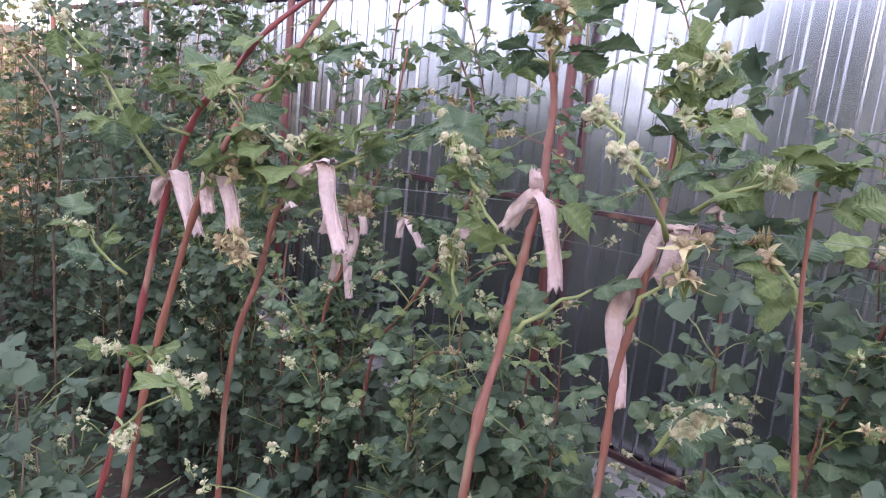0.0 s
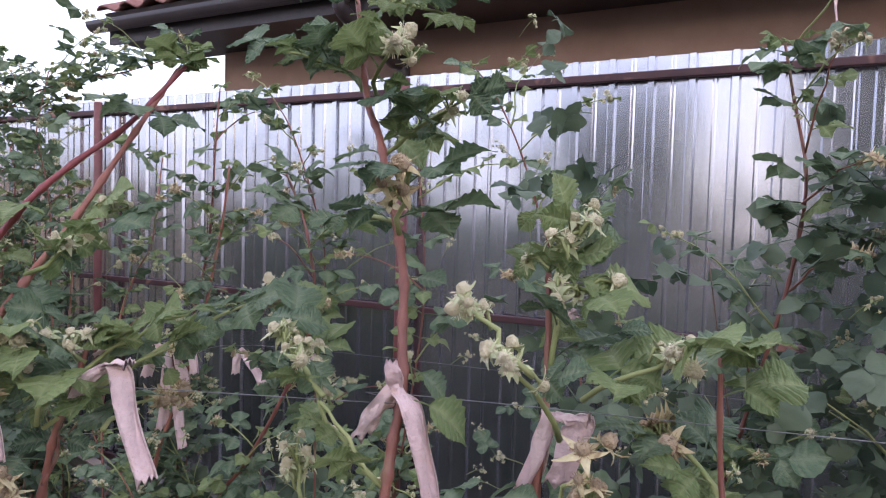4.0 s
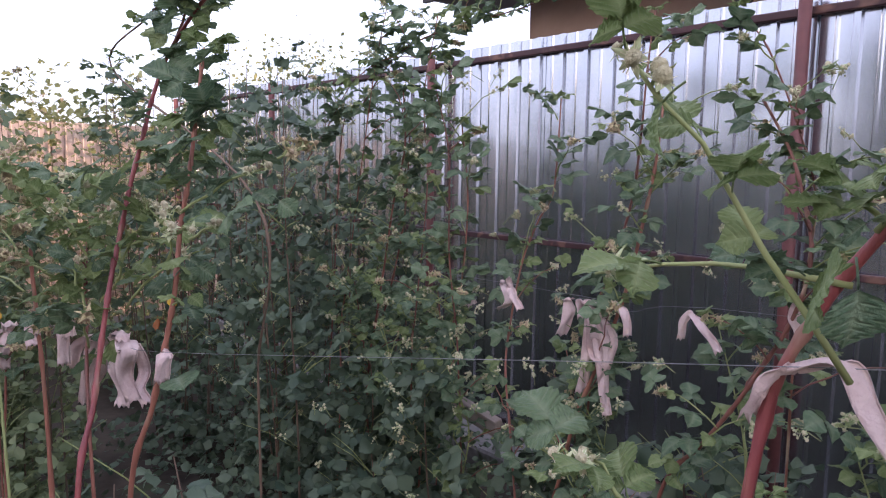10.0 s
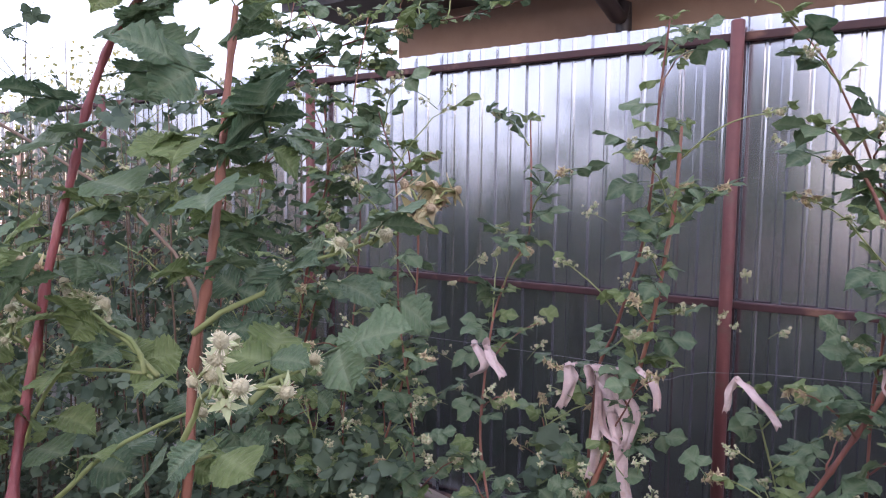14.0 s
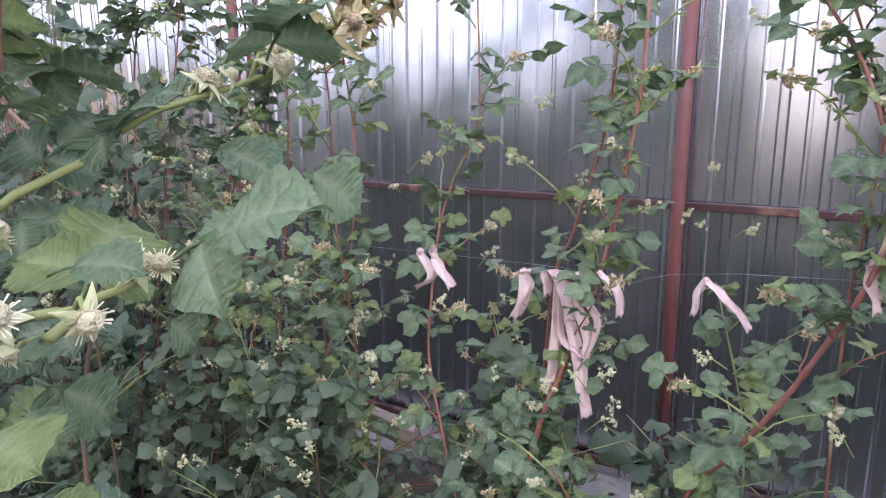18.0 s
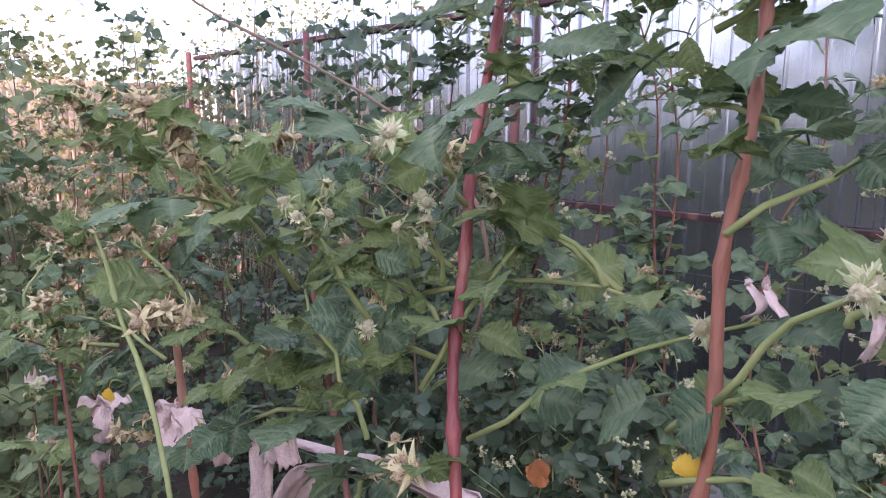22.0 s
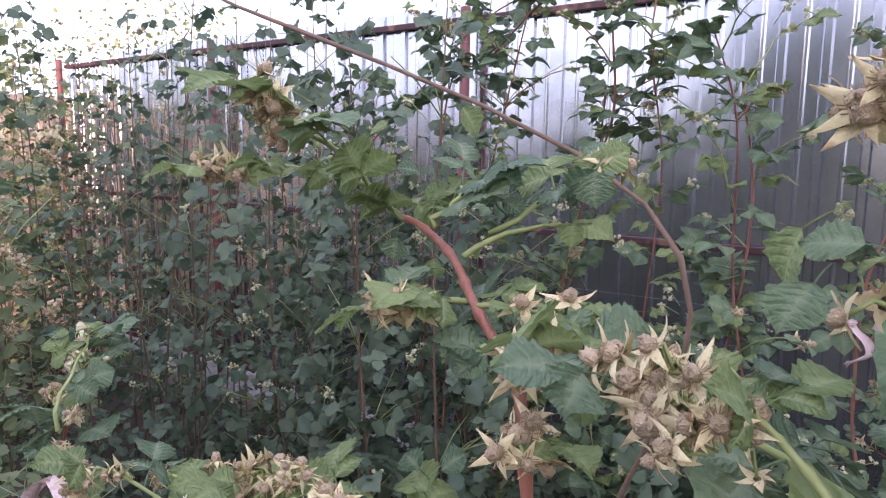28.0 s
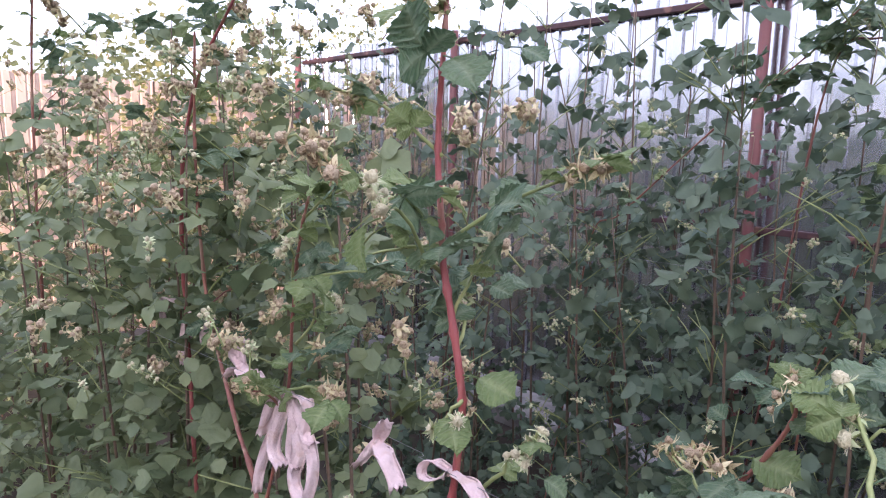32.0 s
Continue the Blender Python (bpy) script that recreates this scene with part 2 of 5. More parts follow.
def box(x0, x1, y0, y1, z0, z1, b=0.0):
    """A box with its upright edges and top bevelled by b."""
    if b <= 0:
        v = [(x, y, z) for z in (z0, z1) for x, y in ((x0, y0), (x1, y0), (x1, y1), (x0, y1))]
        return v, [(0, 3, 2, 1), (4, 5, 6, 7), (0, 1, 5, 4), (1, 2, 6, 5), (2, 3, 7, 6), (3, 0, 4, 7)]
    ring = lambda i, z: [(x0 + b + i, y0 + i, z), (x1 - b - i, y0 + i, z), (x1 - i, y0 + b + i, z), (x1 - i, y1 - b - i, z),
                         (x1 - b - i, y1 - i, z), (x0 + b + i, y1 - i, z), (x0 + i, y1 - b - i, z), (x0 + i, y0 + b + i, z)]
    v = ring(b * 0.7, z0) + ring(0, z0 + b) + ring(0, z1 - b) + ring(b * 0.7, z1)
    f = [tuple(range(8))[::-1], tuple(range(24, 32))]
    for r in range(3):
        for k in range(8):
            j = (k + 1) % 8
            f.append((r * 8 + k, r * 8 + j, r * 8 + 8 + j, r * 8 + 8 + k))
    return v, f


# ---- leaves and fruit heads ----
def leaflet(rng, length, width, rows, cols, pleat=0.062, droop=0.25, fold=0.3):
    verts, faces = [], []
    veins, wob = 6.5, rng.uniform(-0.12, 0.12)
    curl, lag = rng.uniform(0.03, 0.09), rng.uniform(0, 6)
    n = 2 * cols + 1
    for i in range(rows + 1):
        u = i / rows
        hw = 1.12 * width * max(0.0, math.sin(math.pi * u ** 0.68)) ** (0.6 + 0.85 * u) * (1.0 - 0.15 * u) if 0 < u < 1 else 0.0
        for k in range(n):
            v = (k - cols) / cols
            a = abs(v)
            edge = 1.0 + ((0.055 if i % 2 else -0.03) + 0.06 * math.sin(2 * math.pi * (veins * u - 1.05)) + rng.uniform(-0.03, 0.03)) * (a == 1.0) * (rows > 7)
            x = v * hw * edge
            y = u * length + a * hw * 0.35
            z = fold * a * hw + pleat * length * math.sin(2 * math.pi * (veins * u - 1.05 * a)) * a * (1 - 0.4 * a) * (hw / width)
            z += -droop * length * u * u - 0.25 * a * a * hw + curl * length * a * a * math.sin(5.0 * u + lag * (1 if v > 0 else 2.2))
            verts.append((x + wob * length * u * u, y, z))
    for i in range(rows):
        for k in range(n - 1):
            q = i * n + k
            faces.append((q, q + 1, q + n + 1, q + n))
    return verts, faces


def compound(rng, size, rows, cols, lobes=3, stalk=0.6, sides=4):
    """A raspberry leaf that grows along +y: stalk, two side leaflets and a larger end leaflet."""
    p = size * stalk
    sag = [Vector((0, p * t, 0.08 * p * math.sin(2.5 * t))) for t in (0, 0.35, 0.7, 1.0, 1.45)]
    geos = [tube(sag if lobes > 1 else sag[:4], [0.0011 * size / 0.05] * (5 if lobes > 1 else 4), sides)]
    w = rng.uniform(0.43, 0.54)
    tip = sag[-1] if lobes > 1 else sag[3]
    geos.append(moved(leaflet(rng, size, size * w, rows, cols, droop=rng.uniform(0.1, 0.45)), Matrix.Translation(tip) @ pose(0, 0, 0, rng.uniform(-25, 10), rng.uniform(-12, 12), rng.uniform(-10, 10))))
    if lobes > 1:
        for s in (-1, 1):
            k = size * rng.uniform(0.68, 0.86)
            geos.append(moved(leaflet(rng, k, k * w, rows, cols, droop=rng.uniform(0.15, 0.5)),
                              Matrix.Translation(sag[3]) @ pose(0, 0, 0, rng.uniform(-30, 5), rng.uniform(-20, 20), s * rng.uniform(55, 78))))
    return merged(*geos)


def fruit_head(rng, r, kind, fine=True):
    """A fruit head that opens along +z: sepals, a ring of stamens and a heart of small round lobes. kind: bell, star, cup, open or bud."""
    geos, idx = [], []
    bell = {"bell": 0.60, "star": 0.50, "bud": 0.50, "cup": 0.54, "open": 0.40}[kind]
    tall = {"bell": 0.95, "star": 0.62, "bud": 0.95, "cup": 0.9, "open": 0.7}[kind]
    for k in range(5):
        a = 2 * math.pi * k / 5 + rng.uniform(-0.2, 0.2)
        l, w = r * rng.uniform(0.75, 1.25) * {"bud": 0.7, "open": 1.3}.get(kind, 1.0), r * rng.uniform(0.22, 0.31)
        bend = {"bell": rng.uniform(-2.2, -0.4), "star": rng.uniform(-1.1, 0.5), "bud": rng.uniform(0.7, 1.4), "cup": rng.uniform(-2.6, 0.6), "open": rng.uniform(-1.4, 1.1)}[kind]
        v, f = [], []
        x, z, step = r * bell * 0.55, 0.02 * r, l / (4 if fine else 2)
        for i, ww in enumerate((0.95, 1.0, 0.7, 0.38, 0.04) if fine else (0.9, 0.9, 0.05)):
            for s in (-1, 0, 1) if fine else (-1, 1):
                v.append((x, s * w * ww, z - abs(s) * 0.08 * r))
            ang = bend * (i + 1) / (4 if fine else 2)
            x, z = x + step * math.cos(ang), z + step * math.sin(ang)
        n = 3 if fine else 2
        for i in range(len(v) // n - 1):
            for s in range(n - 1):
                q = i * n + s
                f.append((q, q + 1, q + n + 1, q + n))
        geos.append(moved((v, f), pose(0, 0, 0, rng.uniform(-8, 8), 0, math.degrees(a))))
        idx += [0] * len(f)
    if kind != "bud" and fine:
        v, f = [], []
        for k in range(22):
            a, up = 2 * math.pi * (k + rng.random() * 0.7) / 22, rng.uniform(-0.15, 0.35)
            p, q = r * bell * 0.8, r * (bell + rng.uniform(0.12, 0.42))
            for d, rr, z in ((-0.05, p, 0.03), (0.05, p, 0.03), (0.06, q, up), (-0.02, q * 1.06, up + 0.05)):
                v.append((rr * math.cos(a + d), rr * math.sin(a + d), z * r))
            f.append((4 * k, 4 * k + 1, 4 * k + 2, 4 * k + 3))
        geos.append((v, f))
        idx += [2] * len(f)
    v, f = [], []
    rings, n = (6, 9) if fine else (4, 5)
    for i in range(rings):
        t = i / (rings - 1) * math.pi * 0.62
        for k in range(n):
            a = 2 * math.pi * (k + 0.5 * (i % 2)) / n
            rr = r * bell * math.sin(t + 0.12) * rng.uniform(0.76, 1.18)
            v.append((rr * math.cos(a), rr * math.sin(a), r * tall * (0.36 + math.cos(t)) * rng.uniform(0.62, 0.84)))
    for i in range(rings - 1):
        for k in range(n):
            j = (k + 1) % n
            f.append((i * n + k, i * n + n + k, i * n + n + j, i * n + j))
    f.append(tuple(range(n)))
    idx += [1] * len(f)
    geos.append((v, f))
    v, f = merged(*geos)
    return v, f, idx


def veined(geo, rows, cols, lobes, mat):
    """A leaf mesh with its midribs and side veins marked by the attribute 'vein'."""
    me = mesh_of("leaf", *geo, mat)
    marks = []
    for i in range(rows + 1):
        for k in range(2 * cols + 1):
            a = abs(k - cols) / cols
            marks.append(1.0 if a == 0 else max(0.0, math.cos(2 * math.pi * (6.5 * i / rows - 1.05 * a) + 1.57)) ** 3 * 0.8)
    marks = [0.3] * (len(geo[0]) - lobes * len(marks)) + marks * lobes
    me.attributes.new("vein", "FLOAT", "POINT").data.foreach_set("value", marks)
    return me


def leaf_mesh(rng, size, rows, cols, lobes, mat, stalk=0.6):
    return veined(compound(rng, size, rows, cols, lobes, stalk), rows, cols, lobes, mat)


rng = random.Random(11)
LEAVES_NEAR = [leaf_mesh(rng, 0.031, 23, 3, 3, LEAF, 0.6) for _ in range(7)]
LEAVES_YOUNG = [leaf_mesh(rng, 0.027, 23, 3, 3, LEAF_YOUNG, 0.5) for _ in range(4)]
LEAVES_NEAR += LEAVES_YOUNG
LEAVES_SINGLE = [leaf_mesh(rng, 0.037, 29, 3, 1, LEAF, 0.5) for _ in range(4)]
LEAVES_SINGLE += [leaf_mesh(rng, 0.034, 29, 3, 1, LEAF_YOUNG, 0.5) for _ in range(2)]
LEAVES_FAR = [leaf_mesh(rng, 0.042, 11, 2, 3, LEAF, 0.6) for _ in range(7)]
LEAVES_FAR += [leaf_mesh(rng, 0.034, 11, 2, 3, LEAF_YOUNG, 0.6) for _ in range(2)]
HEADS, HEADS_DRY = [], []
for kind in ("star", "cup", "star", "bell", "star", "cup"):
    v, f, idx = fruit_head(rng, 0.0074, kind)
    HEADS.append(mesh_of("calyx", v, f, [SEPAL, HEART, STAMEN], True, idx))
    v, f, idx = fruit_head(rng, 0.0092, "cup" if kind == "bell" else "open")
    HEADS_DRY.append(mesh_of("calyx", v, f, [SEPAL_DRY, HEART_DRY, STAMEN_DRY], True, idx))


def facing(at, along, normal, scale=1.0, spin=0.0):
    """The pose of a leaf that grows from 'at' along 'along' with its face towards 'normal'."""
    y = Vector(along).normalized()
    z = Vector(normal)
    z = (z - y * z.dot(y)).normalized()
    x = y.cross(z)
    m = Matrix((x, y, z)).transposed().to_4x4()
    return Matrix.Translation(at) @ m @ Matrix.Rotation(spin, 4, "Y") @ Matrix.Scale(scale, 4)


def add_leaf(plant, rng, at, along, pool, scale):
    n = Vector((rng.uniform(-0.5, 0.5), rng.uniform(-0.75, 0.15), 1.0))
    return put("leaf", rng.choice(pool), plant, facing(at, along, n, scale * rng.uniform(0.75, 1.2), rng.uniform(-0.4, 0.4)))


def add_cluster(plant, rng, at, along, dry, count, scale=1.0, split=True):
    """A fruit cluster: branching green stalks with star-shaped heads."""
    along = Vector(along).normalized()
    geos, heads = [], []
    for k in range(count):
        d = (along * rng.uniform(0.3, 1.2) + Vector((rng.uniform(-1, 1), rng.uniform(-1, 1), rng.uniform(-0.5, 0.8)))).normalized()
        l = rng.uniform(0.005, 0.015) * scale
        base = at - along * 0.03 * scale * rng.random()
        tip = base + d * l
        mid = base.lerp(tip, 0.5) + Vector((0, 0, 0.004))
        geos.append(tube([base, mid, tip], [0.0009 * scale] * 3, 4))
        heads.append((tip, d))
    v, f = merged(*geos)
    pool = HEADS_DRY if dry else HEADS
    stalk = put("fruit_stalk", mesh_of("fruit_stalk", v, f, SHOOT), plant, label="cluster of dried tan fruit heads" if dry else "cluster of pale green fruit heads")
    for tip, d in heads:
        q = d.to_track_quat("Z", "Y").to_matrix().to_4x4()
        put("calyx", rng.choice(pool), stalk, Matrix.Translation(tip) @ q @ Matrix.Scale(scale * rng.uniform(0.62, 1.05), 4))
    return stalk


def add_shoot(plant, rng, at, along, length, pool, scale, dry=False, leaves=4, heads=5, red=False, bow=0.12):
    """A side shoot that arches up from the cane, with leaves in turn and a fruit cluster at its end."""
    along = Vector(along).normalized()
    pts = []
    for i in range(7):
        t = i / 6
        pts.append(at + along * length * t + Vector((rng.uniform(-1, 1) * 0.004, rng.uniform(-1, 1) * 0.004, bow * length * math.sin(t * math.pi))))
    v, f = tube(pts, [0.0018 * scale * (1 - 0.5 * i / 6) for i in range(7)], 6)
    put("side_shoot", mesh_of("side_shoot", v, f, CANE if red else SHOOT), plant)
    side = along.cross(Vector((0, 0, 1))).normalized()
    leaves += leaves > 2
    for k in range(leaves):
        i = 1 + int(k * 5 / max(1, leaves - 1)) if leaves > 1 else 3
        s = 1 if k % 2 else -1
        d = side * s * rng.uniform(0.5, 1.0) + along * rng.uniform(0.2, 0.8) + Vector((0, 0, rng.uniform(-0.15, 0.45)))
        add_leaf(plant, rng, pts[min(i, 6)], d, pool, scale * rng.uniform(0.7, 1.05))
    if heads:
        add_cluster(plant, rng, pts[-1], pts[-1] - pts[-2], dry, heads, scale)


def raspberry(seed, pts, radius, shoots=6, leaves=8, reach=(0.06, 0.16), pool=None, scale=1.0, dry=0.3, heads=5,
              label="raspberry cane with green toothed leaves", group="raspberry canes", from_z=0.0, bare=0.0, root=True, extra=(), solo=(), thin=0.8, bark=None):
    """A raspberry plant: a knotty red cane through pts, side shoots with leaves and fruit heads."""
    rng = random.Random(seed)
    pool = pool or LEAVES_NEAR
    pts = [Vector(p) for p in pts]
    if root:
        d = (pts[0] - pts[1]).normalized()
        foot = Vector((pts[0].x + d.x * 0.35, pts[0].y + d.y * 0.2, -0.02))
        near = pts[0] + d * 0.14
        pts = [foot, foot.lerp(near, 0.5) + Vector((0.01, 0, 0)), near] + pts
    base = new("raspberry_plant")
    base.location = pts[0]
    base.empty_display_size = 0.05
    tagged(base, label, "raspberry", group)
    off = Matrix.Translation(-pts[0])
    line = spline(pts, 7)
    total = len(line)
    radii = []
    for i in range(total):
        t = i / (total - 1)
        r = radius * (1.12 - 0.5 * t ** 2)
        radii.append(r * (1.35 if i % 5 == 2 else 1.0) * rng.uniform(0.96, 1.05))
    v, f = tube(line, [q * thin for q in radii], 9)
    cane = put("cane", mesh_of("cane", [q - pts[0] for q in v], f, bark or CANE), base)

    usable = [i for i in range(total) if line[i].z > from_z]
    shift = pts[0]
    for k in range(shoots):
        i = usable[min(len(usable) - 1, int((k + rng.random() * 0.6) * len(usable) / shoots))]
        a = rng.uniform(0, 2 * math.pi)
        d = Vector((math.cos(a), math.sin(a) * 0.7, rng.uniform(0.25, 0.9)))
        add_shoot(base, rng, line[i] - shift, d, rng.uniform(*reach) * scale, pool if rng.random() < 0.75 else LEAVES_YOUNG, scale,
                  rng.random() < dry, rng.randint(2, 4), heads + rng.randint(-2, 2) if heads else 0, rng.random() < 0.25)
    for k in range(int(leaves * 1.3)):
        i = usable[int(rng.random() ** (1 - bare) * (len(usable) - 1))]
        a = rng.uniform(0, 2 * math.pi)
        d = Vector((math.cos(a), math.sin(a), rng.uniform(-0.1, 0.6)))
        add_leaf(base, rng, line[i] - shift, d, pool, scale)
    for at, end, n_leaves, n_heads, is_dry in extra:
        at, end = Vector(at), Vector(end)
        add_shoot(base, rng, at - shift, end - at, (end - at).length, LEAVES_YOUNG if rng.random() < 0.5 else pool, scale, is_dry, n_leaves, n_heads, bow=0.06)
    for at, along, size in solo:
        put("leaf", rng.choice(LEAVES_SINGLE), base, facing(Vector(at) - shift, along, (rng.uniform(-0.3, 0.3), -0.5, 1), size))
    top = line[-1] - shift
    for k in range(3):
        a = rng.uniform(0, 2 * math.pi)
        add_leaf(base, rng, top, Vector((math.cos(a), math.sin(a), 0.6)), LEAVES_YOUNG, scale * 0.8)
    return base


# ---- ground ----
def ground_sheet():
    n, size = 60, 60.0
    v, f = [], []
    for i in range(n + 1):
        for j in range(n + 1):
            x, y = ((2 * i / n - 1) ** 3) * size, ((2 * j / n - 1) ** 3) * size - 1
            h = 0.03 * noise.noise((x * 1.7, y * 1.7, 0)) if abs(x) < 8 and abs(y) < 8 else 0
            v.append((x, y, h - 0.01))
    for i in range(n):
        for j in range(n):
            q = i * (n + 1) + j
            f.append((q, q + n + 1, q + n + 2, q + 1))
    return mesh_of("ground", v, f, SOIL)


tagged(put("ground", ground_sheet()), "dark damp garden soil with weeds", "ground", kind="structure")

# ---- metal fence ----
PITCH = 0.1220


def sheet(x0, ribs, z0, z1):
    """A ribbed steel sheet; ribs stand 9 mm proud towards the garden."""
    prof = []
    for k in range(ribs):
        x = x0 + k * PITCH
        prof += [(x, 0.0), (x + 0.033, 0.0), (x + 0.038, -0.004), (x + 0.044, -0.004), (x + 0.049, 0.0), (x + 0.082, 0.0), (x + 0.088, -0.012), (x + 0.107, -0.012), (x + 0.113, 0.0)]
    prof.append((x0 + ribs * PITCH + 0.01, 0.0))
    v, f = [], []
    for y_off in (0.0, 0.0007):
        for z in (z0, z1):
            v += [(x, y + y_off, z) for x, y in prof]
    n = len(prof)
    for i in range(n - 1):
        f.append((i, i + 1, n + i + 1, n + i))
        f.append((2 * n + i, 3 * n + i, 3 * n + i + 1, 2 * n + i + 1))
        f.append((n + i, n + i + 1, 3 * n + i + 1, 3 * n + i))
    return v, f


FENCE_Y = 0.045
fence = tagged(new("metal_fence"), "galvanised ribbed steel fence on red primed posts", "fence", kind="structure")
fence.location = (0, FENCE_Y, 0)
for k in range(-5, 4):
    x0 = k * PITCH * 9 + 0.03
    v, f = sheet(x0 if k > -5 else -4.93, 9 if k > -5 else 4, 0.09, 1.862)
    put("sheet", mesh_of("sheet", v, f, METAL, False), fence, Matrix.Translation((0, 0.002 * (k % 2), 0)))
for x in (-4.90, -3.30, -1.715, 0.0, 1.72, 3.4):
    v, f = tube([Vector((x, -0.068, z)) for z in (-0.05, 0.9, 1.838, 1.842)], [0.0195, 0.0195, 0.0195, 0.015], 16)
    put("post", mesh_of("post", v, f, PRIMER), fence, label="red primed steel post")
for z, h in ((1.80, 0.0125), (1.0, 0.0115), (0.122, 0.0125)):
    for a, b in ((-4.9, -1.72), (-1.71, 1.70), (1.71, 3.6)):
        put("rail", mesh_of("rail", *box(a, b, -0.036, -0.014, z - h, z + h, 0.003), RAIL, False), fence, label="thin brown painted steel rail")
tagged(put("kerb", mesh_of("kerb", *box(-5, 3.6, -0.17, 0.12, -0.05, 0.075, 0.012), CONCRETE, False)), "rough concrete strip under the fence", "kerb", kind="structure")

# fence across the far end of the garden
far = tagged(new("far_fence"), "sheet fence at the garden's far end, evening sun in its pale pink", "fence", kind="structure")
far.location = (-5.15, 0, 0)
for k in range(5):
    v, f = sheet(-4.2 + k * PITCH * 9, 9, 0.05, 1.62)
    put("sheet", mesh_of("sheet", [(0.011 + y, x, z) for x, y, z in v], f, SUN_PINK_WALL, False), far)

# ---- house behind the fence ----
house = tagged(new("house"), "ochre plastered house with dark eaves and red tiled roof", "house")
house.location = (0, 1.3, 0)
put("wall", mesh_of("wall", *box(-2.25, 8, 0, 5, 0, 2.62), PLASTER, False), house, label="ochre plaster wall")
put("soffit", mesh_of("soffit", *box(-2.7, 8.2, -0.50, 0.04, 2.40, 2.44), EAVE, False), house, label="dark brown boarded soffit")
put("fascia", mesh_of("fascia", *box(-2.72, 8.2, -0.53, -0.50, 2.38, 2.52), EAVE, False), house)
v, f = [], []
for x in (-2.78, 8.2):
    for r, ang in ((0.06, 1), (0.054, 1)):
        for k in range(9):
            a = math.pi + math.pi * k / 8
            v.append((x, -0.60 + r * math.cos(a), 2.50 + r * math.sin(a)))
for k in range(8):
    f += [(k, k + 1, 18 + k + 1, 18 + k), (9 + k, 27 + k, 28 + k, 10 + k)]
f += [(0, 18, 27, 9), (8, 17, 35, 26)] + [(k, 9 + k, 10 + k, k + 1) for k in range(8)]
put("gutter", mesh_of("gutter", v, f, EAVE), house, label="dark brown half-round gutter")
v, f = tube(spline([(-0.83, -0.60, 2.44), (-0.83, -0.58, 2.36), (-0.80, -0.15, 2.2), (-0.79, -0.06, 2.1), (-0.79, -0.06, 0.1)], 6), [0.04] * 25, 12)
put("downpipe", mesh_of("downpipe", v, f, EAVE), house, label="dark brown downpipe")
roof = put("roof", mesh_of("roof", *box(-2.7, 8.2, 0, 5.2, -0.05, 0.0), EAVE, False), house, Matrix.Translation((0, -0.58, 2.56)) @ pose(0, 0, 0, 24, 0, 0))

# ---- hedge and boundary behind the walker, out of view ----
def hedge(x0, x1, h, seed):
    """A far hedge wall with an uneven top; it stands 0.4 m thick."""
    v, f, n = [], [], 60
    for i in range(n + 1):
        x = x0 + (x1 - x0) * i / n
        top = h + 0.45 * noise.noise((x * 0.6, seed, 0)) + 0.3 * noise.noise((x * 2.3, seed, 3))
        v += [(x, -14.4, 0), (x, -14, 0), (x, -14, top), (x, -14.4, top)]
    for i in range(n):
        for k in range(4):
            j = (k + 1) % 4
            f.append((4 * i + k, 4 * i + j, 4 * i + 4 + j, 4 * i + 4 + k))
    f += [(0, 3, 2, 1), (4 * n, 4 * n + 1, 4 * n + 2, 4 * n + 3)]
    return v, f


# added out of view: heights and gap steer the sun and the fence's reflections
tagged(put("wall_south", mesh_of("wall_south", *hedge(-4.5, -1.0, 4.5, 3), HEDGE_FAR, False)), "unseen dark hedge wall added behind the garden to shape light", "hedge", kind="structure")
tagged(put("wall_south", mesh_of("wall_south", *hedge(-45, -4.5, 1.6, 1), HEDGE_FAR, False)), "unseen dark hedge wall added behind the garden to shape light", "hedge", kind="structure")
tagged(put("wall_south", mesh_of("wall_south", *hedge(0.7, 4.2, 7.5, 2), HEDGE_FAR, False)), "unseen dark hedge wall added behind the garden to shape light", "hedge", kind="structure")
tagged(put("wall_south", mesh_of("wall_south", *hedge(4.2, 40, 4.2, 4), HEDGE_FAR, False)), "unseen dark hedge wall added behind the garden to shape light", "hedge", kind="structure")

